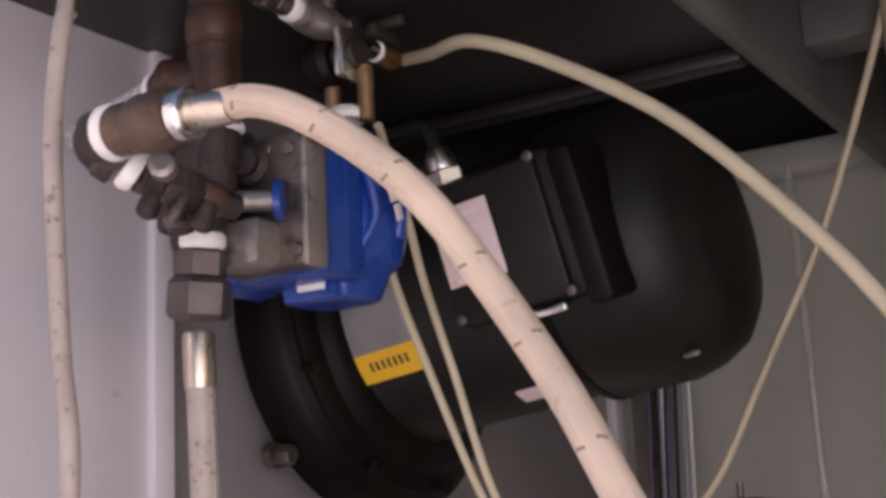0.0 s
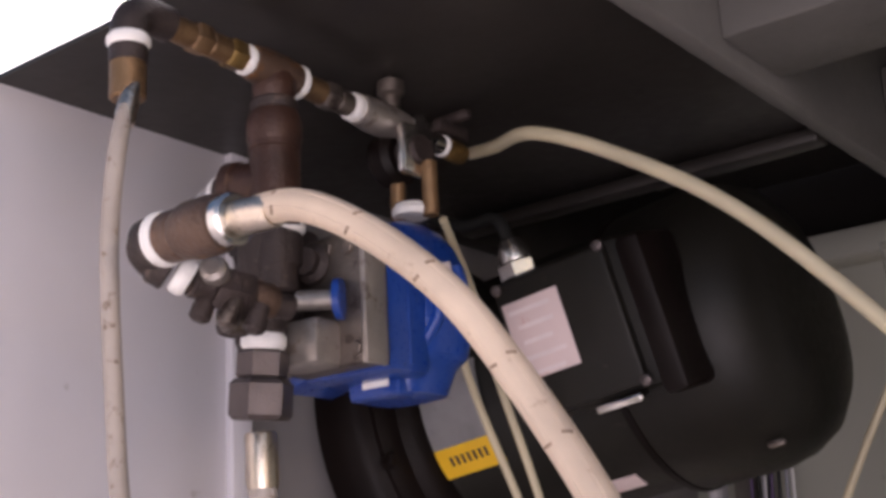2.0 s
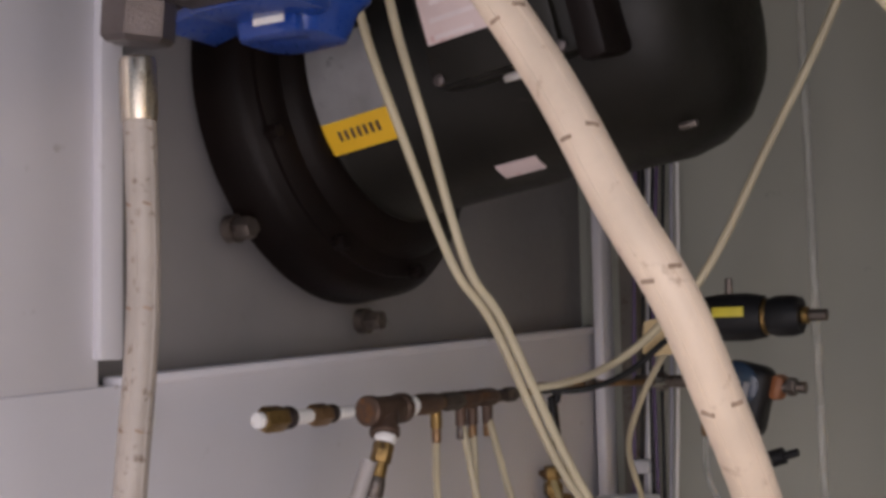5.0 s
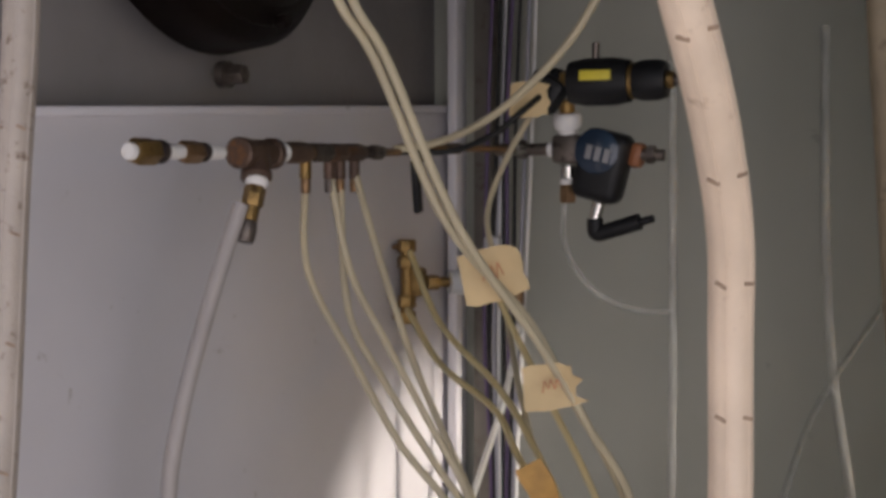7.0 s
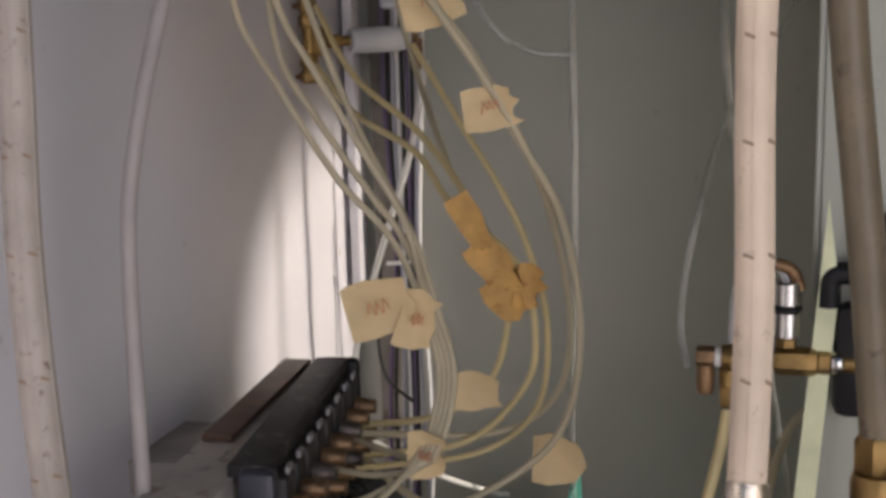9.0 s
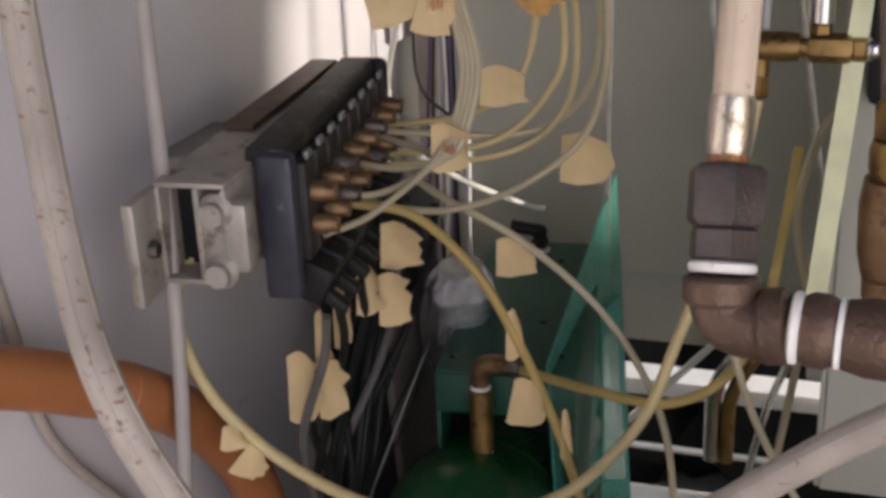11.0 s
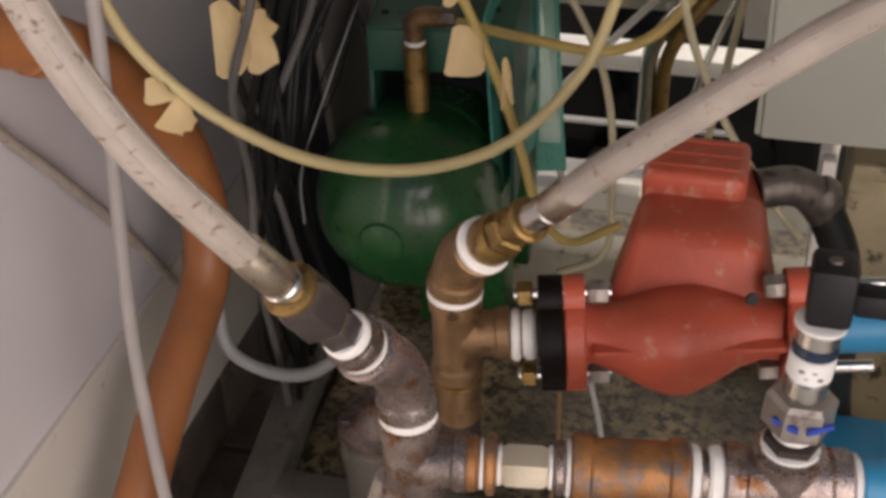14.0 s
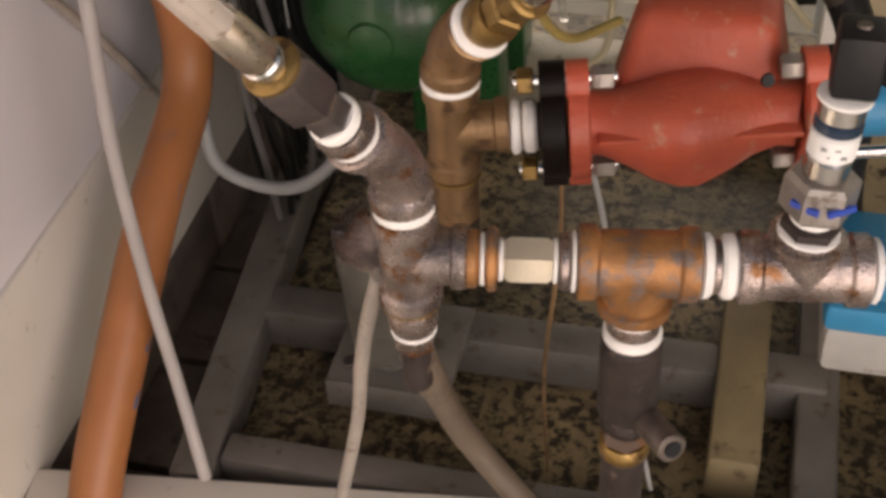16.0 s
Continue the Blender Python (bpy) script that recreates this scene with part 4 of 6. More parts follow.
small_tube("long cream tube sagging behind the red pump", [(-0.215, 1.0, 0.86), (-0.20, 1.03, 0.72), (-0.17, 1.06, 0.62), (-0.12, 1.06, 0.54), (-0.095, 1.04, 0.52)], 0.0034, TUBE)

flag((-0.414, 0.985, 1.206), 0.042, 0.033, 12, droop=-14, jag=0.03)
flag((-0.376, 1.00, 1.134), 0.038, 0.028, 8, droop=-8)
flag((-0.462, 0.985, 0.988), 0.050, 0.038, 5, droop=-18, jag=0.05)
flag((-0.424, 0.99, 0.990), 0.026, 0.040, 10, droop=18)
for place, w, h, tip in (((-0.416, 1.12, 1.056), 0.042, 0.020, 62), ((-0.404, 1.13, 1.016), 0.046, 0.026, 50), ((-0.390, 1.135, 0.985), 0.036, 0.026, 60), ((-0.372, 1.14, 0.980), 0.022, 0.034, 10)):
    old = flag(place, w, h, 10, "crumpled old orange tape wrapped round tubes", False, tip, 0.25)
    old.children[0].data.materials[0] = OLDTAPE
flag((-0.412, 1.09, 0.903), 0.036, 0.028, 8, ink=False)
flag((-0.434, 1.03, 0.870), 0.030, 0.034, 0)
flag((-0.362, 1.15, 0.828), 0.042, 0.038, 0, ink=False)
flag((-0.404, 1.095, 0.757), 0.034, 0.030, 6, ink=False)
flag((-0.368, 0.996, 0.735), 0.012, 0.036, 0, ink=False)
flag((-0.366, 0.996, 0.680), 0.026, 0.036, 0, ink=False, droop=10)
flag((-0.326, 0.996, 0.655), 0.008, 0.036, 0, ink=False)
flag((-0.536, 0.848, 0.705), 0.020, 0.016, 0, ink=False)
flag((-0.525, 0.850, 0.690), 0.020, 0.024, 10, ink=False, droop=40)
flag((-0.455, 1.185, 1.338), 0.032, 0.026, 10, ink=False)

# ---- brass manifold on the wall ----
man = thing("brass_manifold", "row of brown brass fittings with white tape along wall", "manifold")
e = chain(man, (-0.650, 0.812, 1.290), (1, 0.05, 0), [("sealant", 0.010, 0.0066, WHITE, "collar")])
chain(man, (-0.548, 0.808, 1.290), (0.03, 1, 0.01), [("thread_tape", 0.005, 0.0052, TAPE, "bead"), ("brass_plug", 0.020, 0.0083, BRASS, "hex"), ("dark_end", 0.008, 0.0072, DARKCAST, "bead"), ("thread_tape", 0.018, 0.0049, TAPE, "bead"), ("brass_plug", 0.018, 0.0073, BRONZE, "hex"), ("dark_end", 0.007, 0.0062, DARKCAST, "bead"), ("thread_tape", 0.018, 0.0044, TAPE, "bead")])
tee(man, (-0.540, 0.935, 1.291), (0.03, 1, 0.01), (0.25, -0.45, -0.85), 0.0092, 0.022, 0.020, BROWN)
chain(man, (-0.535, 0.928, 1.275), (-0.05, -0.30, -0.9), [("thread_tape", 0.006, 0.0077, TAPE, "bead"), ("brass_nut", 0.014, 0.0071, BRASS, "hex"), ("nipple", 0.010, 0.0056, BRASS, "rod"), ("clamp", 0.014, 0.0065, CAST, "bead")])
chain(man, (-0.540, 0.962, 1.292), (0.02, 1, 0.02), [("thread_tape", 0.008, 0.0073, TAPE, "bead"), ("elbow_block", 0.030, 0.0077, BROWN, "bead"), ("nipple", 0.006, 0.0056, BRONZE, "rod"), ("cross_block", 0.026, 0.0071, CAST, "hex"), ("cross_block", 0.024, 0.0068, BROWN, "hex"), ("cross_block", 0.028, 0.0068, BROWN, "hex"), ("nipple", 0.014, 0.0046, DARKCAST, "rod"), ("nut", 0.018, 0.0059, CAST, "hex"), ("nipple", 0.030, 0.0031, BRONZE, "rod")])
for k, y in enumerate((1.000, 1.035, 1.052, 1.075)):
    chain(man, (-0.540, y, 1.290), (0, 0, -1), [("outlet", 0.016, 0.0042, BRASS if k == 0 else BROWN, "rod"), ("outlet_collar", 0.010, 0.0036, BRONZE if k != 1 else CAST, "bead")])
chain(man, (-0.540, 1.155, 1.300), (0.45, 0.9, 0.0), [("nipple", 0.05, 0.0028, BRONZE, "rod"), ("nut", 0.016, 0.0050, CAST, "hex"), ("nipple", 0.06, 0.0028, BRONZE, "rod"), ("nut", 0.016, 0.0053, STEEL, "hex")])
part("black_lever", box(-0.545, 1.200, 1.268, 0.006, 0.010, 0.046, 0.002, Matrix.Rotation(radians(10), 3, "X")), DULL, man, "black plastic lever")
part("lever_stem", rod((-0.540, 1.200, 1.300), (-0.544, 1.200, 1.285), 0.004), DULL, man)

bt = thing("brass_tee_fitting", "old brass tee with a white plastic adapter on wall", "fitting")
for z0, z1 in ((1.205, 1.211), (1.150, 1.145)):
    chain(bt, (-0.612, 1.290, z1), (1, 0, 0), [("wall_nipple", 0.006, 0.0026, BRONZE, "rod"), ("elbow_cap", 0.012, 0.0066, BRONZE, "bead")])
part("upright", rod((-0.598, 1.290, 1.215), (-0.598, 1.290, 1.140), 0.0060), BRASS, bt)
for z in (1.212, 1.197, 1.160, 1.145):
    part("nut", hexnut((-0.598, 1.290, z - 0.006), (-0.598, 1.290, z + 0.006), 0.0088), BRASS, bt)
part("body", box(-0.594, 1.297, 1.178, 0.022, 0.020, 0.028, 0.005), BRASS, bt)
e = chain(bt, (-0.584, 1.305, 1.177), (0.75, 0.65, 0), [("nut", 0.012, 0.0071, BRASS, "hex"), ("nipple", 0.010, 0.0050, BRASS, "rod"), ("white_adapter", 0.060, 0.0125, mat("grey_white_plastic", (0.55, 0.56, 0.57), 0.4), "bead"), ("dark_end", 0.010, 0.0065, BRONZE, "hex")])
part("dark_drop", rod(e, e + Vector((0.0, 0.0, -0.03)), 0.006), BRONZE, bt)
part("clip", box(e.x - 0.03, e.y + 0.01, e.z + 0.035, 0.018, 0.012, 0.014, 0.004), mat("clip_grey", (0.5, 0.5, 0.52), 0.4), bt)

bt.matrix_world = Matrix.Translation((-0.036, 0.080, -0.007)) @ Matrix.Translation((-0.598, 1.290, 1.178)) @ Matrix.Scale(1.07, 4) @ Matrix.Translation((0.598, -1.290, -1.178))

# pressure switch and regulator by the back panel
sw = thing("pressure_switch", "black digital pressure switch on a pipe cross", "pressure switch")
st = Matrix.Rotation(radians(14), 3, "Y")
SWC = Vector((-0.405, 1.283, 1.285))
part("case", box(*SWC, 0.044, 0.034, 0.062, 0.010, st, seg=3), DULL, sw)
part("display", lathe(SWC + st @ Vector((-0.004, -0.0165, 0.012)), (0.0, -1, 0), [(0, 0.019), (0.002, 0.0195), (0.0035, 0.017)], 30), SCREEN, sw, "dark blue round display")
for k in range(3):
    part("display_bar", box(*(SWC + st @ Vector((-0.010 + 0.008 * k, -0.0204, 0.010))), 0.005, 0.0008, 0.012, 0, st), LABELGREY, sw)
part("orange_cap", box(*(SWC + st @ Vector((0.026, 0.004, 0.016))), 0.012, 0.022, 0.022, 0.005, st), mat("orange_cap", (0.26, 0.095, 0.035), 0.5), sw, "orange end cap")
part("port", rod(SWC + Vector((0.032, 0, 0.010)), SWC + Vector((0.054, 0, 0.009)), 0.005), CAST, sw)
part("port_nut", hexnut(SWC + Vector((0.038, 0, 0.010)), SWC + Vector((0.046, 0, 0.0095)), 0.008), CAST, sw)
part("plug_neck", rod(SWC + st @ Vector((0.004, 0, -0.031)), SWC + st @ Vector((0.004, 0, -0.048)), 0.0055), STEEL, sw)
q = SWC + st @ Vector((0.004, 0, -0.046))
part("cable_plug", bent([q, q + Vector((0.0, 0, -0.014)), q + Vector((0.040, 0, -0.002))], 0.0072, 14, 0.4), DULL, sw, "black angled cable plug")
part("cable", rod(q + Vector((0.036, 0, -0.004)), q + Vector((0.052, 0, 0.001)), 0.0035), DULL, sw)
part("cross", box(-0.437, 1.283, 1.300, 0.026, 0.022, 0.026, 0.005), CAST, sw)
chain(sw, (-0.437, 1.283, 1.286), (0, 0, -1), [("nipple", 0.012, 0.0065, STEEL, "rod"), ("thread_tape", 0.005, 0.007, TAPE, "bead"), ("drop_nut", 0.016, 0.0078, BRONZE, "hex")])
chain(sw, (-0.437, 1.283, 1.312), (0.01, -0.2, 1), [("thread_tape", 0.006, 0.009, TAPE, "bead"), ("white_coupling", 0.014, 0.0125, WHITE, "bead"), ("nipple", 0.012, 0.007, BRASS, "rod")])
chain(sw, (-0.450, 1.283, 1.300), (-1, 0, 0), [("thread_tape", 0.005, 0.007, TAPE, "bead"), ("nipple", 0.020, 0.0055, CAST, "rod"), ("nut", 0.010, 0.0085, CAST, "hex"), ("nipple", 0.02, 0.0055, CAST, "rod")])

rg = thing("air_regulator", "black air regulator with a yellow label strip", "regulator")
chain(rg, (-0.445, 1.222, 1.353), (1, 0, 0.0), [("inlet", 0.022, 0.013, DULL, "bead"), ("brass_ring", 0.008, 0.011, BRASS, "hex"), ("body", 0.050, 0.0195, DULL, "bead"), ("knob_neck", 0.004, 0.015, BRASS, "rod"), ("knob", 0.026, 0.0165, DULL, "bead"), ("nipple", 0.006, 0.007, BRASS, "rod"), ("stem", 0.014, 0.0048, CAST, "rod")])
part("side_lug", box(-0.435, 1.215, 1.345, 0.030, 0.024, 0.030, 0.006, Matrix.Rotation(radians(35), 3, "Y")), DULL, rg)
part("yellow_strip", box(-0.389, 1.2022, 1.357, 0.026, 0.0016, 0.008, 0.0004), mat("lemon_label", (0.62, 0.52, 0.05), 0.5), rg, "yellow label strip")
part("top_pin", rod((-0.394, 1.222, 1.37), (-0.394, 1.222, 1.385), 0.003), CAST, rg)

# ---- wire bundle in the back corner ----
wires = thing("wire_bundle", "bundle of purple, black and white wires in corner", "wires")
WCOL = [mat("purple_wire", (0.10, 0.06, 0.15), 0.4), DULL, mat("grey_wire", (0.33, 0.33, 0.38), 0.4), WHITE, BLACKHOSE]
for k in range(9):
    x0 = -0.590 + 0.0055 * k
    part("wire", tube([(x0 + 0.01, 1.490, 1.66), (x0 + 0.006 * math.sin(k), 1.482, 1.35), (x0, 1.470, 1.12), (-0.580 + 0.0035 * k, 1.465, 0.93), (x0 - 0.004 * math.cos(k), 1.470, 0.75), (x0 + 0.01 * math.sin(2 * k), 1.46, 0.50), (x0, 1.44, 0.26)], 0.0021, 8, 8), WCOL[k % 5], wires)
part("cable_tie", tube([(-0.588, 1.458, 0.925), (-0.565, 1.452, 0.928), (-0.545, 1.457, 0.93)], 0.0024, 8), WHITE, wires, "white cable tie")
small_tube("thin black wire drooping before the back corner", [(-0.59, 1.46, 0.98), (-0.600, 1.455, 0.86), (-0.592, 1.45, 0.80), (-0.56, 1.45, 0.77)], 0.0022, BLACKHOSE, "black_cable")

# ---- valve bank on its rail ----
rail = thing("mounting_rail", "dusty hollow aluminium rail on the wall under valves", "rail")
ALU = mat("dusty_aluminium", (0.40, 0.37, 0.33), 0.5, 0.5, 0.15, 25, (0.20, 0.16, 0.12), 0.3, 40, 0.3)
for c, s in (((-0.549, 1.015, 0.888), (0.050, 0.32, 0.004)), ((-0.549, 1.015, 0.821), (0.050, 0.32, 0.004)), ((-0.572, 1.015, 0.8545), (0.004, 0.32, 0.063)), ((-0.545, 1.015, 0.8545), (0.004, 0.32, 0.063)), ((-0.526, 1.015, 0.8545), (0.004, 0.32, 0.063))):
    part("web", box(*c, *s, 0.0012), ALU, rail)
part("top_cover", box(-0.560, 1.07, 0.8925, 0.024, 0.20, 0.005, 0.001), BROWN, rail, "brown stained cover strip")
# dark block standing for the shade inside the hollow rail
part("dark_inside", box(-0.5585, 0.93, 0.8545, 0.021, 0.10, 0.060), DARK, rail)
part("end_flange", box(-0.579, 0.848, 0.848, 0.010, 0.045, 0.072, 0.003), ALU, rail)
part("standoff", box(-0.615, 1.07, 0.838, 0.082, 0.10, 0.028, 0.002), ALU, rail)
part("flange_bolt", hexnut((-0.574, 0.842, 0.848), (-0.568, 0.842, 0.848), 0.006), CAST, rail)
for z in (0.871, 0.829):
    part("end_boss", lathe((-0.532, 0.868, z), (0, -1, 0), [(0, 0.012), (0.012, 0.012), (0.016, 0.008), (0.022, 0.008)], 18), ALU, rail)
part("end_block", box(-0.528, 0.866, 0.852, 0.034, 0.020, 0.050, 0.006), ALU, rail)

bank = thing("valve_bank", "row of black solenoid valves with push-in tube fittings", "valves")
part("end_plate", box(-0.509, 0.886, 0.845, 0.026, 0.016, 0.104, 0.005), mat("blue_black_plastic", (0.035, 0.036, 0.05), 0.38, 0, 0.3, 40, (0.2, 0.2, 0.22), 0.15, 60, 0.2), bank, "scuffed blue-black end plate")
part("top_bar", box(-0.517, 1.020, 0.892, 0.030, 0.262, 0.014, 0.003), DUSTY, bank)
part("end_plate", box(-0.512, 1.154, 0.852, 0.036, 0.014, 0.09, 0.005), DULL, bank)
for k in range(8):
    y = 0.912 + 0.031 * k
    v = part("valve", box(-0.512, y, 0.850, 0.038, 0.0255, 0.072, 0.003), DUSTY, bank)
    part("tab", box(-0.4945, y, 0.889, 0.003, 0.012, 0.006, 0.001), LABELGREY, v)
    for z in (0.862, 0.838):
        part("push_fitting", lathe((-0.494, y, z), (1, 0, 0), [(0, 0.0075), (0.010, 0.0075), (0.012, 0.006), (0.018, 0.006)], 14), BRONZE if (k + int(z * 1000)) % 3 else CAST, v)
    part("coil_plug", box(-0.500, y, 0.798, 0.034, 0.022, 0.030, 0.004, Matrix.Rotation(radians(25), 3, "Y")), DULL, v)
    part("plug_lead", box(-0.485, y, 0.782, 0.028, 0.012, 0.010, 0.003, Matrix.Rotation(radians(40), 3, "Y")), BLACKHOSE, v)
for th, piv in ((bank, Vector((-0.495, 0.88, 0.85))), (rail, Vector((-0.56, 0.86, 0.85)))):
    th.matrix_world = Matrix.Translation(piv + Vector((0.018, 0.0 if th is bank else -0.022, 0.011))) @ Matrix.Rotation(radians(8.0 if th is bank else 5.0), 4, "Z") @ Matrix.Translation(-piv)
cab = thing("valve_cables", "black valve cables hanging down beside the wall", "cables")
for k in range(12):
    y = 0.915 + 0.022 * k
    j = 0.010 * math.sin(2.3 * k)
    part("cable", tube([(-0.478, y, 0.776), (-0.488 + j, y + 0.01, 0.735), (-0.515 + j, y + 0.02 + j, 0.66), (-0.530 - j, 0.5 * y + 0.52, 0.56), (-0.540 + j, 0.5 * y + 0.53 - j, 0.46), (-0.545 + 2 * j, 0.5 * y + 0.56, 0.34), (-0.55 + j, 0.5 * y + 0.58, 0.262)], 0.0036, 8, 8), BLACKHOSE if k % 6 else mat("lead_grey", (0.12, 0.115, 0.11), 0.4), cab)
FLB = "torn masking tape tag on a valve cable"
for x, y, z, w, h, yaw in ((-0.522, 0.93, 0.704, 0.024, 0.052, 10), (-0.502, 0.94, 0.700, 0.022, 0.044, 25), (-0.506, 0.95, 0.736, 0.012, 0.044, 0), (-0.494, 0.960, 0.750, 0.013, 0.044, 20), (-0.484, 0.985, 0.766, 0.018, 0.038, 8), (-0.472, 1.00, 0.752, 0.024, 0.040, 14), (-0.476, 1.02, 0.790, 0.030, 0.034, 5)):
    flag((x, y, z), w, h, yaw, FLB, False, 0, 0.18, "cable tags")
foil = thing("foil_wrap", "crumpled shiny foil wrapped round a dark duct", "foil")
bm = lathe((-0.470, 1.20, 0.70), (-0.15, 0.2, -1), [(0, 0.02), (0.02, 0.034), (0.06, 0.036), (0.10, 0.030), (0.13, 0.02)], 26)
for v in bm.verts:
    v.co += Vector((RND.uniform(-1, 1), RND.uniform(-1, 1), RND.uniform(-1, 1))) * 0.003
part("sheet", bm, FOIL, foil, smooth=0)
for k in range(3):
    part("streamer", tube([(-0.490, 1.16, 0.64), (-0.500 - 0.006 * k, 1.12 - 0.01 * k, 0.58), (-0.515 - 0.004 * k, 1.06, 0.53 - 0.01 * k), (-0.51 - 0.008 * k, 1.05, 0.47)], 0.0010, 6, 6), GRAYHOSE if k == 1 else BLACKHOSE, foil)
duct = thing("dark_duct", "dark cable duct standing in the corner behind valves", "duct")
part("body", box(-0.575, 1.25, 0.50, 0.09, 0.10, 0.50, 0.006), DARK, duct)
part("side_plate", box(-0.525, 1.22, 0.46, 0.008, 0.12, 0.40, 0.002, Matrix.Rotation(radians(8), 3, "X")), FRAME, duct)

# ---- orange pipe on the wall ----
op = thing("orange_pipe", "orange plastic pipe bending down along the wall", "pipe")
part("pipe", tube([(-0.625, 0.700, 0.818), (-0.612, 0.742, 0.797), (-0.598, 0.79, 0.768), (-0.584, 0.84, 0.735), (-0.580, 0.905, 0.675), (-0.580, 0.960, 0.60), (-0.580, 0.985, 0.52), (-0.580, 0.965, 0.455), (-0.580, 0.875, 0.408), (-0.583, 0.77, 0.328), (-0.586, 0.70, 0.262), (-0.59, 0.66, 0.17)], 0.0205, 26, 12), ORANGE, op)
for k, p in enumerate(((-0.580, 0.885, 0.417), (-0.581, 0.83, 0.376), (-0.582, 0.79, 0.344), (-0.583, 0.755, 0.316))):
    part("blue_mark", box(p[0] + 0.0195, p[1], p[2], 0.001, 0.014, 0.006, 0, Matrix.Rotation(radians(34), 3, "X")), mat("faded_blue_print", (0.12, 0.13, 0.2), 0.6), op)
part("joint_ring", lathe((-0.592, 0.812, 0.754), (0.25, 0.8, -0.55), [(0, 0.0205), (0.002, 0.0222), (0.012, 0.0222), (0.014, 0.0205)], 28), ORANGE, op)
cap = thing("cream_valve_cap", "cream plastic valve cap with a grey clamp on orange pipe", "valve")
chain(cap, (-0.626, 0.704, 0.816), (-0.10, -0.8, 0.45), [("grey_clamp", 0.014, 0.026, CAST, "bead"), ("cap_neck", 0.012, 0.021, mat("cream_plastic", (0.72, 0.58, 0.36), 0.45), "rod"), ("cap", 0.034, 0.028, mat("cream_plastic_cap", (0.75, 0.62, 0.40), 0.45), "bead")])

# ---- green tank and its cover ----
tank = thing("green_tank", "glossy green lying tank with a brass pipe on top", "tank")
TCN = Vector((-0.427, 0.990, 0.501))
part("shell", lathe(TCN, (0.02, 1, 0), [(0, 0.004), (0.003, 0.020), (0.009, 0.039), (0.020, 0.056), (0.036, 0.069), (0.054, 0.0765), (0.074, 0.0795), (0.095, 0.0780), (0.115, 0.0735), (0.135, 0.0700), (0.40, 0.069), (0.44, 0.05), (0.45, 0.01)], 64), GREEN, tank)
part("front_boss", lathe(TCN + Vector((0, 0.004, 0)), (0.02, -1, 0), [(0, 0.020), (0.004, 0.018), (0.006, 0.012)], 28), GREEN, tank)
part("weld_seam", lathe(TCN + Vector((0.0024, 0.120, 0)), (0.02, 1, 0), [(0, 0.0725), (0.002, 0.0735), (0.004, 0.0735), (0.006, 0.0718)], 64), GREEN, tank)
part("pipe_boss", lathe((-0.418, 1.085, 0.566), (0, 0, 1), [(0, 0.018), (0.007, 0.016), (0.009, 0.012)], 26), GREEN, tank)
chain(tank, (-0.418, 1.085, 0.574), (0, 0, 1), [("thread_tape", 0.004, 0.0098, TAPE, "bead"), ("brass_pipe", 0.060, 0.0104, BRASS, "rod"), ("thread_tape", 0.005, 0.0090, TAPE, "bead")])
part("brass_elbow", bent([(-0.418, 1.085, 0.642), (-0.418, 1.083, 0.664), (-0.390, 1.080, 0.666)], 0.0085, 16), BRONZE, tank)
part("tube_nut", hexnut((-0.394, 1.080, 0.668), (-0.380, 1.079, 0.667), 0.0085), CAST, tank)
part("tank_foot", box(-0.414, 1.22, 0.345, 0.09, 0.05, 0.17, 0.004), GREEN, tank)
part("tank_foot", box(-0.412, 1.34, 0.345, 0.09, 0.05, 0.17, 0.004), GREEN, tank)
cover = thing("green_cover", "dark green sheet metal cover over the tank", "cover")
CT = Matrix.Rotation(radians(7), 3, "Z")
CC = Vector((-0.420, 1.255, 0.645))
part("top", box(*CC, 0.122, 0.31, 0.005, 0.002, CT), GREENBOX, cover)
part("front_lip", box(*(CC + CT @ Vector((0, -0.154, -0.020))), 0.122, 0.004, 0.038, 0.001, CT), GREENBOX, cover)
part("side", box(*(CC + CT @ Vector((-0.060, 0, -0.09))), 0.004, 0.31, 0.18, 0.001, CT), GREENBOX, cover)
part("side", box(*(CC + CT @ Vector((0.060, 0, -0.09))), 0.004, 0.31, 0.18, 0.001, CT), GREENBOX, cover)
part("back", box(*(CC + CT @ Vector((0, 0.153, -0.09))), 0.118, 0.004, 0.18, 0.001, CT), GREENBOX, cover)
# dark sheet standing for the shade under the cover
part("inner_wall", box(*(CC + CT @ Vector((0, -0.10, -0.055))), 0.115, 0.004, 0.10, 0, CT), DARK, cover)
for dx, dy in ((-0.05, -0.13), (0.045, -0.12), (-0.045, 0.02), (0.05, 0.03), (0.02, -0.05), (0.02, 0.10)):
    p = CC + CT @ Vector((dx, dy, 0.002))
    part("rivet", lathe(p, (0, 0, 1), [(0, 0.004), (0.002, 0.003), (0.003, 0.001)], 10), DARK, cover)
chain(cover, CC + Vector((-0.022, 0.128, 0.0)), (0, 0, 1), [("white_ring", 0.006, 0.011, WHITE, "bead"), ("black_nut", 0.010, 0.009, DULL, "hex"), ("swivel", 0.012, 0.0075, DULL, "rod")])
p = CC + Vector((-0.022, 0.128, 0.024))
part("push_elbow", rod(p + Vector((0.004, 0, 0)), p + Vector((-0.030, -0.006, 0.006)), 0.0068), DULL, cover)
gs = thing("green_sheet", "limp translucent green plastic sheet beside the tank", "plastic sheet")
GP = clear("green_film", (0.10, 0.45, 0.36), 0.3, 0.45)
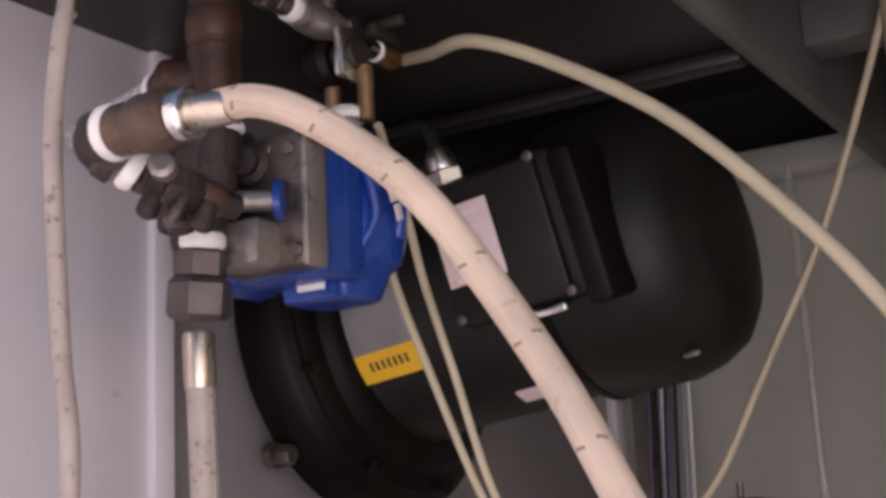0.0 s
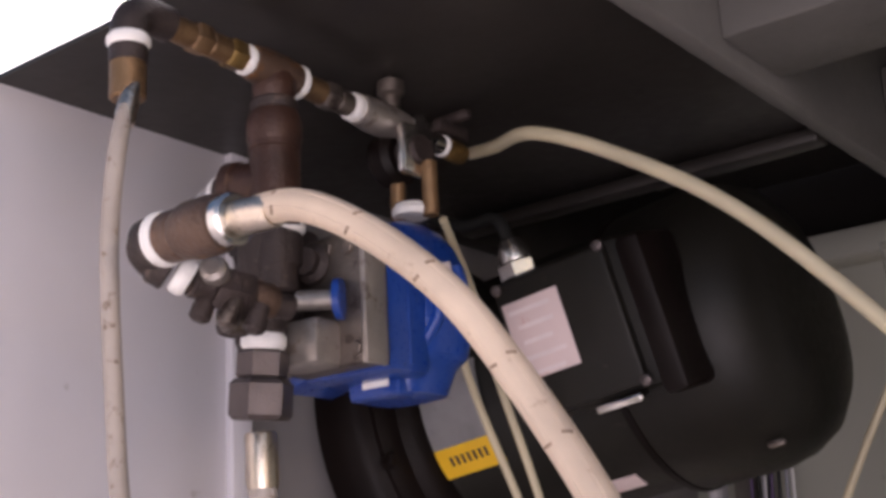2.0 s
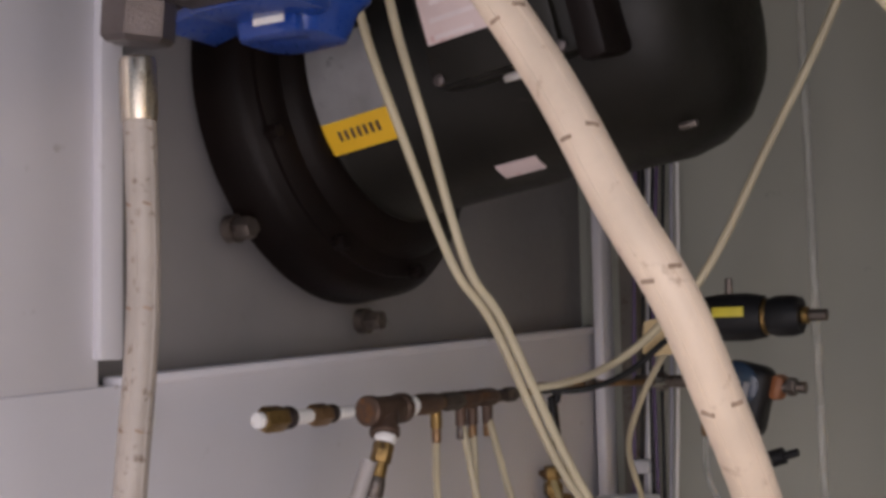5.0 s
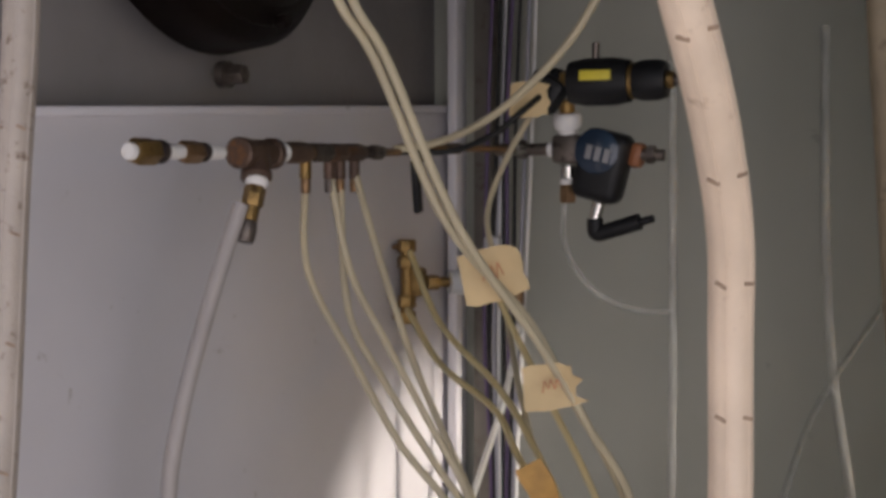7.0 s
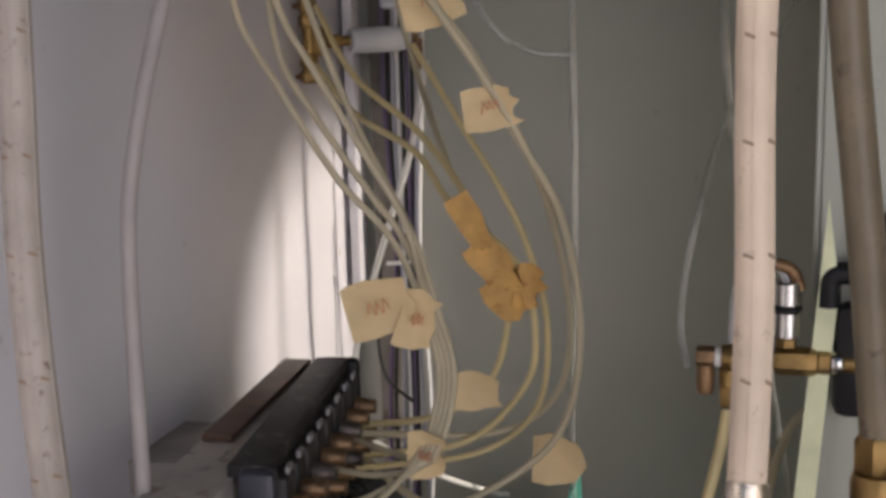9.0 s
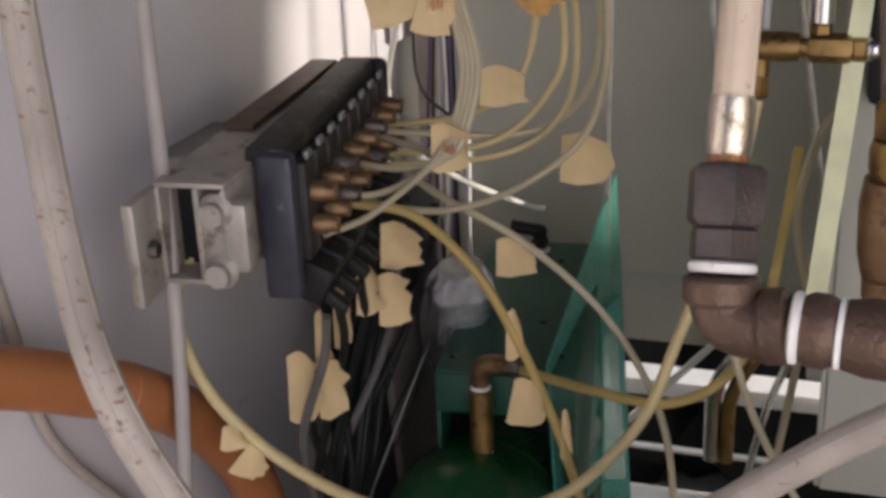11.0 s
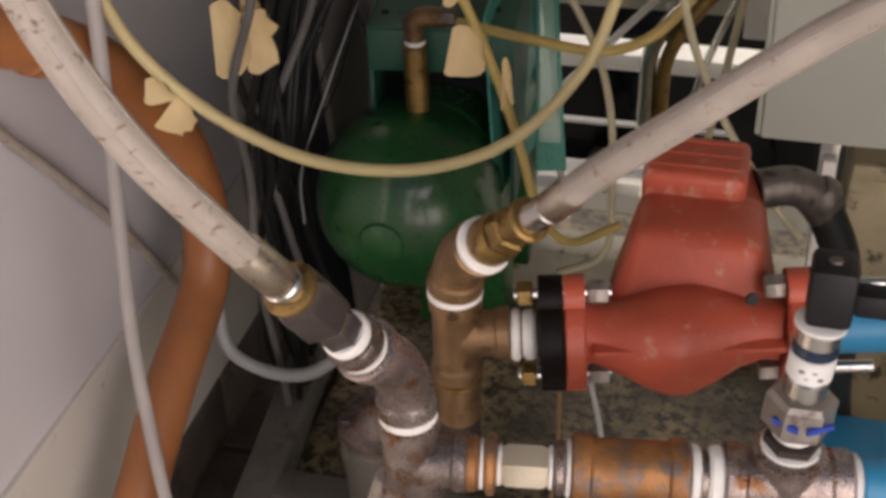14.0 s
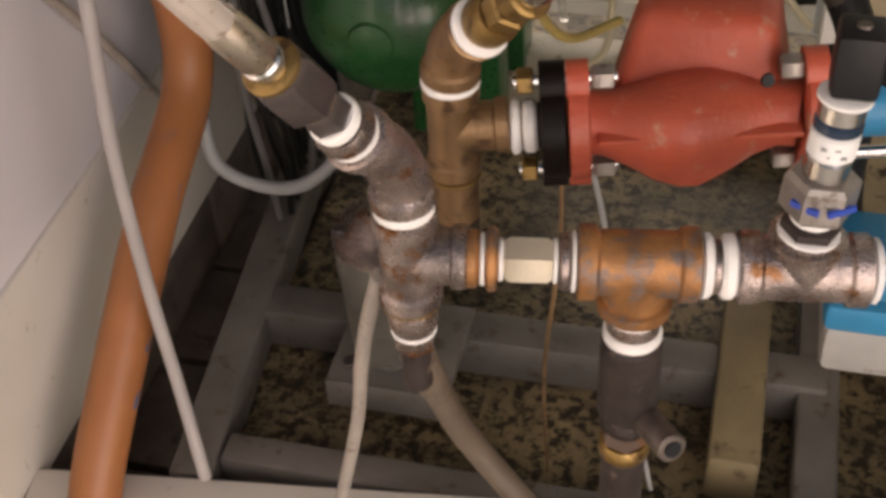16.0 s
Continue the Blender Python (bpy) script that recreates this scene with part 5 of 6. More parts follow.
part("sheet", quad_sheet([(-0.352, 1.09, 0.50), (-0.350, 1.42, 0.40), (-0.372, 1.44, 0.72), (-0.362, 1.10, 0.66)], 0.002), GP, gs)
part("fold", quad_sheet([(-0.348, 1.26, 0.42), (-0.325, 1.30, 0.40), (-0.350, 1.35, 0.62), (-0.358, 1.30, 0.62)], 0.002), GP, gs)

# ---- lower pipework ----
lp = thing("lower_pipe_run", "stained iron pipe run with rusty tees and white tape", "pipe")
LA, LB = Vector((-0.326, 0.565, 0.784)), Vector((-0.304, 0.612, 0.709))
e = chain(lp, LA, LB - LA, [("nipple", 0.007, 0.0092, STEEL, "rod"), ("brass_ring", 0.004, 0.0128, BRASS, "bead"), ("hex_nut", 0.030, 0.0146, NUT, "hex"), ("brass_ring", 0.003, 0.0100, BRASS, "bead"), ("hex_nut", 0.015, 0.0112, NUT, "hex"), ("thread_tape", 0.007, 0.0120, TAPE, "bead"), ("collar", 0.011, 0.0142, GREYIRON, "bead"), ("thread_tape", 0.003, 0.0136, TAPE, "bead")])
T1 = Vector((-0.294, 0.630, 0.626))
elbow(lp, e, Vector((-0.2945, 0.629, 0.689)), Vector((-0.294, 0.630, 0.662)), 0.0142, GREYIRON, "angled_elbow")
part("thread_tape", lathe((-0.294, 0.630, 0.662), (0, 0, -1), [(0, 0.0140), (0.002, 0.0152), (0.005, 0.0152), (0.007, 0.0140)], 28), TAPE, lp)
RUN = (Vector((-0.060, 0.672, 0.618)) - T1).normalized()
tee(lp, T1 + Vector((0, 0, 0.001)), (0, 0, 1), RUN, 0.0146, 0.030, 0.030, GREYIRON)
e = chain(lp, T1 + RUN * 0.028, RUN, [("collar", 0.008, 0.0150, RUST, "bead"), ("thread_tape", 0.003, 0.0135, TAPE, "bead"), ("collar", 0.006, 0.0165, RUST, "bead"), ("thread_tape", 0.003, 0.011, TAPE, "bead"), ("pale_coupling", 0.024, 0.0128, mat("pale_metal", (0.55, 0.49, 0.38), 0.4, 0.5, 0.1, 40, bump=0.2), "hex"), ("thread_tape", 0.003, 0.0115, TAPE, "bead"), ("collar", 0.006, 0.0150, GREYIRON, "bead"), ("thread_tape", 0.003, 0.0155, TAPE, "bead")])
tee(lp, e + RUN * 0.030, RUN, (0, 0, -1), 0.0170, 0.030, 0.030, RUST, "rusty_tee")
TD = e + RUN * 0.030
f2 = chain(lp, e + RUN * 0.060, RUN, [("thread_tape", 0.006, 0.0165, TAPE, "bead"), ("nipple", 0.004, 0.014, GREYIRON, "rod"), ("thread_tape", 0.008, 0.0165, TAPE, "bead")])
TS = f2 + RUN * 0.032
tee(lp, TS, RUN, (0, 0, 1), 0.0165, 0.032, 0.023, GREYIRON)
f3 = chain(lp, TS + RUN * 0.032, RUN, [("thread_tape", 0.005, 0.0165, TAPE, "bead"), ("blue_pipe", 0.16, 0.0150, BLUEPIPE, "rod")])
chain(lp, TD + Vector((0, 0, -0.030)), (0, 0, -1), [("thread_tape", 0.005, 0.0155, TAPE, "bead"), ("nipple", 0.010, 0.014, GREYIRON, "rod"), ("thread_tape", 0.007, 0.0155, TAPE, "bead"), ("dark_coupling", 0.058, 0.0165, DARKCAST, "rod"), ("collar", 0.012, 0.0150, DARKCAST, "bead"), ("collar", 0.012, 0.0135, RUST, "hex"), ("collar", 0.012, 0.0145, BRASS, "bead"), ("pipe", 0.255, 0.0125, DARKCAST, "rod")])
q = TD + Vector((0.012, -0.010, -0.105))
part("drain_stub", rod(q, q + Vector((0.016, -0.022, 0.006)), 0.0085), CAST, lp)
# dark disc painted as the shade in the stub's mouth
part("drain_hole", rod(q + Vector((0.0155, -0.0215, 0.0058)), q + Vector((0.0165, -0.0228, 0.0062)), 0.0050), DARK, lp)
chain(lp, T1 + Vector((0, 0, -0.028)), (0, 0, -1), [("brass_ring", 0.003, 0.0158, BRASS, "bead"), ("reducer", 0.018, 0.0132, GREYIRON, "bead"), ("pale_ring", 0.003, 0.0122, TAPE, "bead"), ("hex_bush", 0.012, 0.0115, GREYIRON, "hex"), ("barb", 0.030, 0.0080, DARKCAST, "rod")])
hose_thing("brown rubber hose curving over the floor pan", [(-0.294, 0.632, 0.552), (-0.296, 0.66, 0.50), (-0.31, 0.72, 0.42), (-0.30, 0.75, 0.34), (-0.25, 0.74, 0.28), (-0.19, 0.72, 0.240), (-0.12, 0.71, 0.222)], 0.0098, mat("brown_rubber", (0.16, 0.12, 0.085), 0.5, 0, 0.15, 30), 0, 0, False, "rubber_hose", False)
hose_thing("thin cream hose standing beside the pipework", [(-0.318, 0.652, 0.588), (-0.332, 0.665, 0.54), (-0.346, 0.68, 0.48), (-0.362, 0.70, 0.40), (-0.385, 0.705, 0.30), (-0.395, 0.720, 0.252)], 0.0046, HOSEGREY, 0, 0, False, "thin_hose", False)
fb = thing("clear_filter_bowl", "cloudy clear plastic filter bowl behind the pipework", "filter")
part("bowl", lathe((-0.400, 0.90, 0.385), (0, 0, -1), [(0, 0.036), (0.006, 0.040), (0.03, 0.040), (0.09, 0.036), (0.122, 0.034)], 32), clear("cloudy_plastic", (0.36, 0.34, 0.30), 0.22, 0.75), fb)
part("cap", lathe((-0.400, 0.90, 0.383), (0, 0, 1), [(0, 0.041), (0.010, 0.041), (0.016, 0.026), (0.03, 0.014)], 32), GREYIRON, fb)
for k in range(4):
    w = 1.57 * k + 0.4
    part("cap_bolt", hexnut((-0.400 + 0.034 * math.cos(w), 0.90 + 0.034 * math.sin(w), 0.393), (-0.400 + 0.034 * math.cos(w), 0.90 + 0.034 * math.sin(w), 0.400), 0.006), NUT, fb)
# pressure sensor on the last tee
ps = thing("pressure_sensor", "bright steel pressure sensor with a black cable plug", "sensor")
chain(ps, TS + Vector((0, 0, 0.023)), (0.06, 0.02, 1), [("thread_tape", 0.003, 0.0150, TAPE, "bead"), ("bush", 0.006, 0.0145, DARKCAST, "hex"), ("thread_tape", 0.006, 0.0110, TAPE, "bead"), ("hex_base", 0.022, 0.0178, ALUD, "hex"), ("body", 0.012, 0.0108, STEEL, "rod"), ("label", 0.014, 0.0113, WHITE, "rod"), ("dark_label", 0.006, 0.0113, SCREEN, "rod"), ("neck", 0.010, 0.0108, STEEL, "rod"), ("gasket", 0.003, 0.0125, TAPE, "bead")])
q = TS + Vector((0.007, 0.002, 0.107))
part("cable_plug", box(q.x, q.y, q.z + 0.016, 0.021, 0.022, 0.032, 0.003), DULL, ps, "black square cable plug")
part("plug_arm", box(q.x + 0.024, q.y, q.z + 0.012, 0.030, 0.014, 0.014, 0.004), DULL, ps)
part("plug_screw", lathe((q.x, q.y, q.z + 0.031), (0, 0, 1), [(0, 0.004), (0.002, 0.003)], 12), CAST, ps)
for w in (-0.5, 0.55):
    part("blue_band", box(TS.x + 0.003 + 0.0165 * math.sin(w), TS.y - 0.0160 * math.cos(w), TS.z + 0.050, 0.014, 0.002, 0.0032, 0, Matrix.Rotation(w, 3, "Z")), mat("blue_print", (0.02, 0.06, 0.35), 0.4), ps)
for k in range(4):
    part("label_bar", box(TS.x - 0.001 + 0.003 * k, TS.y - 0.0095, TS.z + 0.081 - 0.004 * (k % 2), 0.0026, 0.0012, 0.0012, 0), LABELGREY, ps)

# ---- brown tee, elbow and the red pump ----
bp = thing("brown_tee_pipe", "brown bronze tee and elbow with white tape beside pump", "pipe")
VX, VY = -0.295, 0.733
elbow(bp, (-0.274, 0.713, 0.709), (-0.292, 0.731, 0.690), (VX, VY, 0.664), 0.0143, BRONZE)
d = Vector((-0.232, 0.684, 0.758)) - Vector((-0.274, 0.713, 0.709))
chain(bp, (-0.274, 0.713, 0.709), d, [("thread_tape", 0.005, 0.0162, TAPE, "bead"), ("brass_bush", 0.018, 0.0138, BRASS, "bead"), ("brass_bush", 0.012, 0.0122, BRASS, "hex"), ("nipple", 0.012, 0.0098, BRASS, "rod"), ("brass_ring", 0.005, 0.0120, BRASS, "bead"), ("nipple", 0.020, 0.0086, STEEL, "rod")])
part("thread_tape", lathe((VX, VY, 0.665), (0, 0, -1), [(0, 0.0150), (0.002, 0.0163), (0.005, 0.0163), (0.007, 0.0150)], 28), TAPE, bp)
PD = Vector((1, 0.20, 0.05)).normalized()
tee(bp, (VX, VY, 0.630), (0, 0, 1), PD, 0.0140, 0.030, 0.032, BRONZE)
chain(bp, Vector((VX, VY, 0.628)) + PD * 0.032, PD, [("thread_tape", 0.006, 0.0155, TAPE, "bead"), ("nipple", 0.001, 0.0135, BRONZE, "rod"), ("thread_tape", 0.008, 0.0150, TAPE, "bead"), ("nipple", 0.003, 0.0130, DARKCAST, "rod")])
chain(bp, (VX, VY, 0.600), (0, 0, -1), [("brass_ring", 0.004, 0.0155, BRASS, "bead"), ("lower_pipe", 0.03, 0.0138, BRONZE, "rod"), ("lower_pipe", 0.04, 0.0130, DARKCAST, "rod")])
rp = thing("red_circulator_pump", "worn red cast iron circulator pump with bolted flanges", "pump")
F0 = Vector((VX, VY, 0.628)) + PD * 0.049
up_v = Vector((0, 0, 1))
acr = PD.cross(up_v).normalized()
flt = Matrix((PD, -acr, PD.cross(-acr))).transposed()


def flange_plate(o, n, material, name):
    bm = lathe(o, PD, [(0, 0.029), (0.001, 0.031), (n - 0.001, 0.031), (n, 0.029)], 30)
    for s in (-1, 1):
        lathe(o + flt @ Vector((0, 0, 0.027 * s)), PD, [(0, 0.013), (n, 0.013)], 20, bm)
    return part(name, bm, material, rp)


flange_plate(F0, 0.014, BLACK, "black_flange")
flange_plate(F0 + PD * 0.0145, 0.012, RED, "red_flange")
F1 = F0 + PD * 0.139
flange_plate(F1, 0.012, RED, "red_flange")
flange_plate(F1 + PD * 0.0125, 0.013, BLACK, "black_flange")
for s in (-1, 1):
    for base, sg in ((F0, 1), (F1 + PD * 0.012, -1)):
        o = base + flt @ Vector((0, 0, 0.030 * s))
        part("flange_bolt", rod(o - PD * 0.014, o + PD * 0.042, 0.0040), STEEL, rp)
        part("bolt_nut", hexnut(o + PD * (0.028 if sg > 0 else -0.024), o + PD * (0.040 if sg > 0 else -0.012), 0.0074), ALUD, rp, "bright bolt nut")
        part("bolt_head", hexnut(o - PD * 0.012, o - PD * 0.003, 0.0078), BRASS, rp)
VC = F0 + PD * 0.083
bm = bmesh.new()
rings = []
for a, up_r, low_r, dep in ((0.026, 0.019, 0.019, 0.019), (0.034, 0.017, 0.018, 0.018), (0.050, 0.019, 0.026, 0.024), (0.066, 0.024, 0.036, 0.030), (0.080, 0.026, 0.041, 0.033), (0.090, 0.026, 0.041, 0.033), (0.104, 0.023, 0.033, 0.028), (0.118, 0.019, 0.023, 0.021), (0.130, 0.018, 0.018, 0.018), (0.139, 0.019, 0.019, 0.019)):
    rings.append([bm.verts.new(F0 + PD * a + Vector((0, -dep * math.cos(w), (up_r if math.sin(w) > 0 else low_r) * math.sin(w)))) for w in [2 * math.pi * k / 32 for k in range(32)]])
for p, q in zip(rings, rings[1:]):
    for k in range(32):
        bm.faces.new((p[k], p[(k + 1) % 32], q[(k + 1) % 32], q[k]))
bm.faces.new(rings[0][::-1])
bm.faces.new(rings[-1])
bmesh.ops.recalc_face_normals(bm, faces=bm.faces)
part("volute", bm, RED, rp)
bm = bmesh.new()
bmesh.ops.create_cube(bm, size=1, matrix=Matrix.Diagonal((0.105, 0.055, 0.062, 1)))
for v in bm.verts:
    if v.co.z > 0:
        v.co.x *= 0.68
        v.co.y += 0.022
bmesh.ops.bevel(bm, geom=bm.edges[:], offset=0.009, segments=3, affect="EDGES", profile=0.5)
bmesh.ops.transform(bm, matrix=Matrix.Translation((VC.x + 0.001, VC.y + 0.028, VC.z + 0.020)), verts=bm.verts)
part("saddle", bm, RED, rp)
part("casting_seam", box(VC.x, VC.y + 0.004, VC.z + 0.004, 0.108, 0.060, 0.004, 0.0015, flt), RED, rp)
part("motor_can", lathe(VC + Vector((0, 0.045, 0.004)), (0, 1, 0.02), [(0, 0.042), (0.09, 0.040), (0.10, 0.034), (0.104, 0.01)], 44), RED, rp)
part("terminal_cover", box(-0.171, 0.848, 0.672, 0.062, 0.050, 0.056, 0.006, seg=3), RED, rp, "red terminal cover with scraped paint")
for k in range(3):
    part("cover_ridge", box(-0.171, 0.834 + 0.015 * k, 0.7003, 0.052, 0.003, 0.0016, 0.0005), RED, rp)
for s in (-1, 1):
    part("cover_screw", lathe((-0.171 + 0.024 * s, 0.8225, 0.654), (0, -1, 0.2), [(0, 0.004), (0.003, 0.003)], 12), DARK, rp)
# small dark disc for the shade of a plug hole
part("plug_hole", lathe(VC + Vector((0.036, -0.002, 0.030)), (0.3, -1, 0.4), [(0, 0.004), (0.002, 0.0035)], 12), DARK, rp)
chain(rp, F1 + PD * 0.026, PD, [("blue_pipe", 0.16, 0.0155, BLUEPIPE, "rod")])
cdt = thing("flexible_conduit", "dark flexible conduit with a metal elbow at pump", "conduit")
part("metal_elbow", bent([(-0.135, 0.880, 0.660), (-0.105, 0.895, 0.660), (-0.088, 0.90, 0.635)], 0.013, 18), CAST, cdt)
part("conduit", tube([(-0.090, 0.899, 0.640), (-0.074, 0.90, 0.60), (-0.066, 0.905, 0.54), (-0.060, 0.93, 0.46), (-0.040, 1.00, 0.35), (0.0, 1.08, 0.225)], 0.0125, 18), BLACKHOSE, cdt)
part("thread_tape", lathe((-0.098, 0.897, 0.652), (0.8, 0.2, -0.6), [(0, 0.0125), (0.003, 0.0145), (0.010, 0.0145), (0.013, 0.0125)], 20), CAST, cdt)
small_tube("thin grey wire falling under the red pump", [(-0.225, 0.78, 0.585), (-0.21, 0.76, 0.54), (-0.198, 0.74, 0.47), (-0.185, 0.75, 0.40), (-0.17, 0.80, 0.25)], 0.0020, GRAYHOSE, "grey_wire")
small_tube("thin tan wire falling under the red pump", [(-0.240, 0.775, 0.59), (-0.238, 0.76, 0.52), (-0.245, 0.75, 0.42), (-0.25, 0.80, 0.252)], 0.0016, BRONZE, "tan_wire")
small_tube("grey pvc hose drooping behind the hexagonal nuts", [(-0.600, 1.02, 0.40), (-0.585, 1.0, 0.355), (-0.544, 0.995, 0.338), (-0.500, 0.99, 0.35), (-0.46, 0.99, 0.39), (-0.44, 0.99, 0.42)], 0.0068, GRAYHOSE, "pvc_hose")
bbx = thing("blue_white_housing", "grey-white plastic housing with a blue lid on a leg", "housing")
part("body", box(0.034, 0.872, 0.404, 0.20, 0.10, 0.042, 0.006), mat("grey_housing_plastic", (0.40, 0.385, 0.36), 0.5, 0, 0.12, 25, (0.2, 0.17, 0.13), 0.2, 50, 0.2), bbx)
part("leg", box(0.060, 0.900, 0.295, 0.05, 0.05, 0.180, 0.003), FRAME, bbx)
part("blue_lid", box(0.034, 0.872, 0.436, 0.206, 0.106, 0.024, 0.006), BLUEPIPE, bbx)
wbx = thing("cream_box", "small cream box standing on the floor pan", "box")
part("body", box(0.055, 0.745, 0.245, 0.09, 0.06, 0.08, 0.005), SILL, wbx)
part("lid", box(0.055, 0.745, 0.288, 0.094, 0.064, 0.010, 0.003), SILL, wbx)
brk = thing("wooden_block", "yellowed wooden support block under the red pump", "block")
part("block", box(-0.110, 0.93, 0.235, 0.040, 0.20, 0.05, 0.004), mat("yellow_wood", (0.24, 0.185, 0.10), 0.6, 0, 0.2, 20, (0.1, 0.07, 0.04), 0.25, 30, 0.4), brk)

# ---- elbow pipe under the arched hose ----
ep = thing("brown_elbow_pipe", "dark hexagonal hose nut and brown iron elbow pipe", "pipe")
chain(ep, (-0.163, 0.5745, 1.0243), Vector((-0.1618, 0.5585, 0.9865)) - Vector((-0.163, 0.5745, 1.0243)), [("nipple", 0.004, 0.0072, RUST, "rod"), ("hex_nut", 0.021, 0.0138, NUT, "hex"), ("hex_nut", 0.012, 0.0120, NUT, "hex"), ("thread_tape", 0.004, 0.0117, TAPE, "bead")])
elbow(ep, (-0.1618, 0.558, 0.986), (-0.161, 0.554, 0.969), (-0.138, 0.552, 0.972), 0.0116, BROWN)
chain(ep, (-0.138, 0.552, 0.972), (1, -0.05, -0.03), [("thread_tape", 0.004, 0.0125, TAPE, "bead"), ("coupling", 0.011, 0.0128, BROWN, "bead"), ("thread_tape", 0.003, 0.0120, TAPE, "bead"), ("coupling", 0.03, 0.0135, BROWN, "bead"), ("pipe", 0.16, 0.011, BROWN, "rod")])
rv = thing("brass_riser_valve", "yellow brass valve standing on a brown iron elbow", "valve")
chain(rv, (-0.103, 0.850, 0.972), (0.03, 0, -1), [("yellow_nut", 0.022, 0.0140, BRASS, "hex"), ("yellow_body", 0.022, 0.0160, BRASS, "bead"), ("brown_body", 0.055, 0.0200, BRONZE, "bead"), ("neck", 0.016, 0.0165, BRONZE, "rod")])

# ---- panel, gauge and bits beside the back wall ----
pn = thing("side_panel", "grey-green hanging side panel with a bare lower edge", "panel")
part("sheet", box(0.145, 1.115, 1.135, 0.56, 0.018, 1.13, 0.002), BACKP, pn)
part("edge_fold", box(-0.137, 1.135, 1.135, 0.006, 0.05, 1.13, 0.002), BACKP, pn)
# sunlight along the panel's edge, put into a pale yellow-green strip
strip = thing("light_strip", "tapered strip coloured as yellow-green sunlight on the panel's edge", "strip")
part("strip", quad_sheet([(-0.158, 1.085, 0.72), (-0.142, 1.085, 0.72), (-0.121, 1.085, 1.00), (-0.130, 1.085, 1.065)], 0.004), mat("painted_green_sunlight", (0.72, 0.74, 0.48), 0.5), strip)
gt = thing("brass_gauge_tee", "brass tee carrying a small pressure sensor", "fitting")
chain(gt, (-0.222, 1.085, 0.944), (1, 0.0, 0.0), [("elbow_body", 0.014, 0.0082, BRONZE, "hex"), ("thread_tape", 0.005, 0.0077, TAPE, "bead"), ("tee_body", 0.032, 0.0108, BRASS, "bead"), ("nipple", 0.006, 0.0069, BRASS, "rod"), ("cross_body", 0.030, 0.0108, BRASS, "hex"), ("nut", 0.010, 0.0090, BRASS, "hex"), ("thread_tape", 0.008, 0.0090, STEEL, "bead"), ("wall_nipple", 0.05, 0.0077, BRASS, "rod")])
chain(gt, (-0.198, 1.085, 0.936), (0, 0, -1), [("drop", 0.014, 0.0069, BRASS, "rod"), ("drop_nut", 0.016, 0.0073, BRASS, "hex")])
chain(gt, (-0.215, 1.085, 0.938), (0, 0, -1), [("drop_elbow", 0.022, 0.0069, BRONZE, "bead")])
chain(gt, (-0.157, 1.085, 0.954), (0, 0, 1), [("sensor_base", 0.008, 0.0077, BRASS, "hex"), ("sensor_body", 0.020, 0.0099, STEEL, "rod"), ("black_band", 0.004, 0.0108, DULL, "bead"), ("sensor_cap", 0.018, 0.0101, STEEL, "rod")])
part("lead", tube([(-0.157, 1.085, 1.003), (-0.165, 1.085, 1.014), (-0.185, 1.088, 1.010), (-0.194, 1.09, 0.99), (-0.196, 1.09, 0.955)], 0.0035, 8), GRAYHOSE, gt)
part("dark_boot", tube([(-0.148, 1.085, 0.998), (-0.154, 1.083, 1.012), (-0.166, 1.083, 1.017)], 0.0048, 10), BRONZE, gt)
bk = thing("grip_lever", "black plastic lever with a red grip on panel", "handle")
part("ring", bent([(-0.128, 1.09, 0.985), (-0.128, 1.09, 1.010), (-0.098, 1.09, 1.010), (-0.098, 1.09, 0.95)], 0.0085, 14, 0.4), DULL, bk)
part("body", box(-0.108, 1.092, 0.945, 0.030, 0.024, 0.085, 0.008), DULL, bk)
part("red_grip", box(-0.078, 1.085, 1.008, 0.050, 0.020, 0.018, 0.006), REDPLASTIC, bk)
part("post", box(-0.09, 1.085, 1.035, 0.016, 0.016, 0.04, 0.004), DULL, bk)

cab_side = thing("cream_equipment_case", "dirty cream sheet metal case beside the red pump", "case")
part("body", box(0.140, 1.150, 0.385, 0.40, 0.09, 0.345, 0.004), GRIMY, cab_side)
part("corner_post", box(-0.078, 1.108, 0.385, 0.012, 0.016, 0.345, 0.002), SILL, cab_side)
part("top_rail", box(0.125, 1.100, 0.553, 0.37, 0.010, 0.014, 0.002), GRIMY, cab_side)

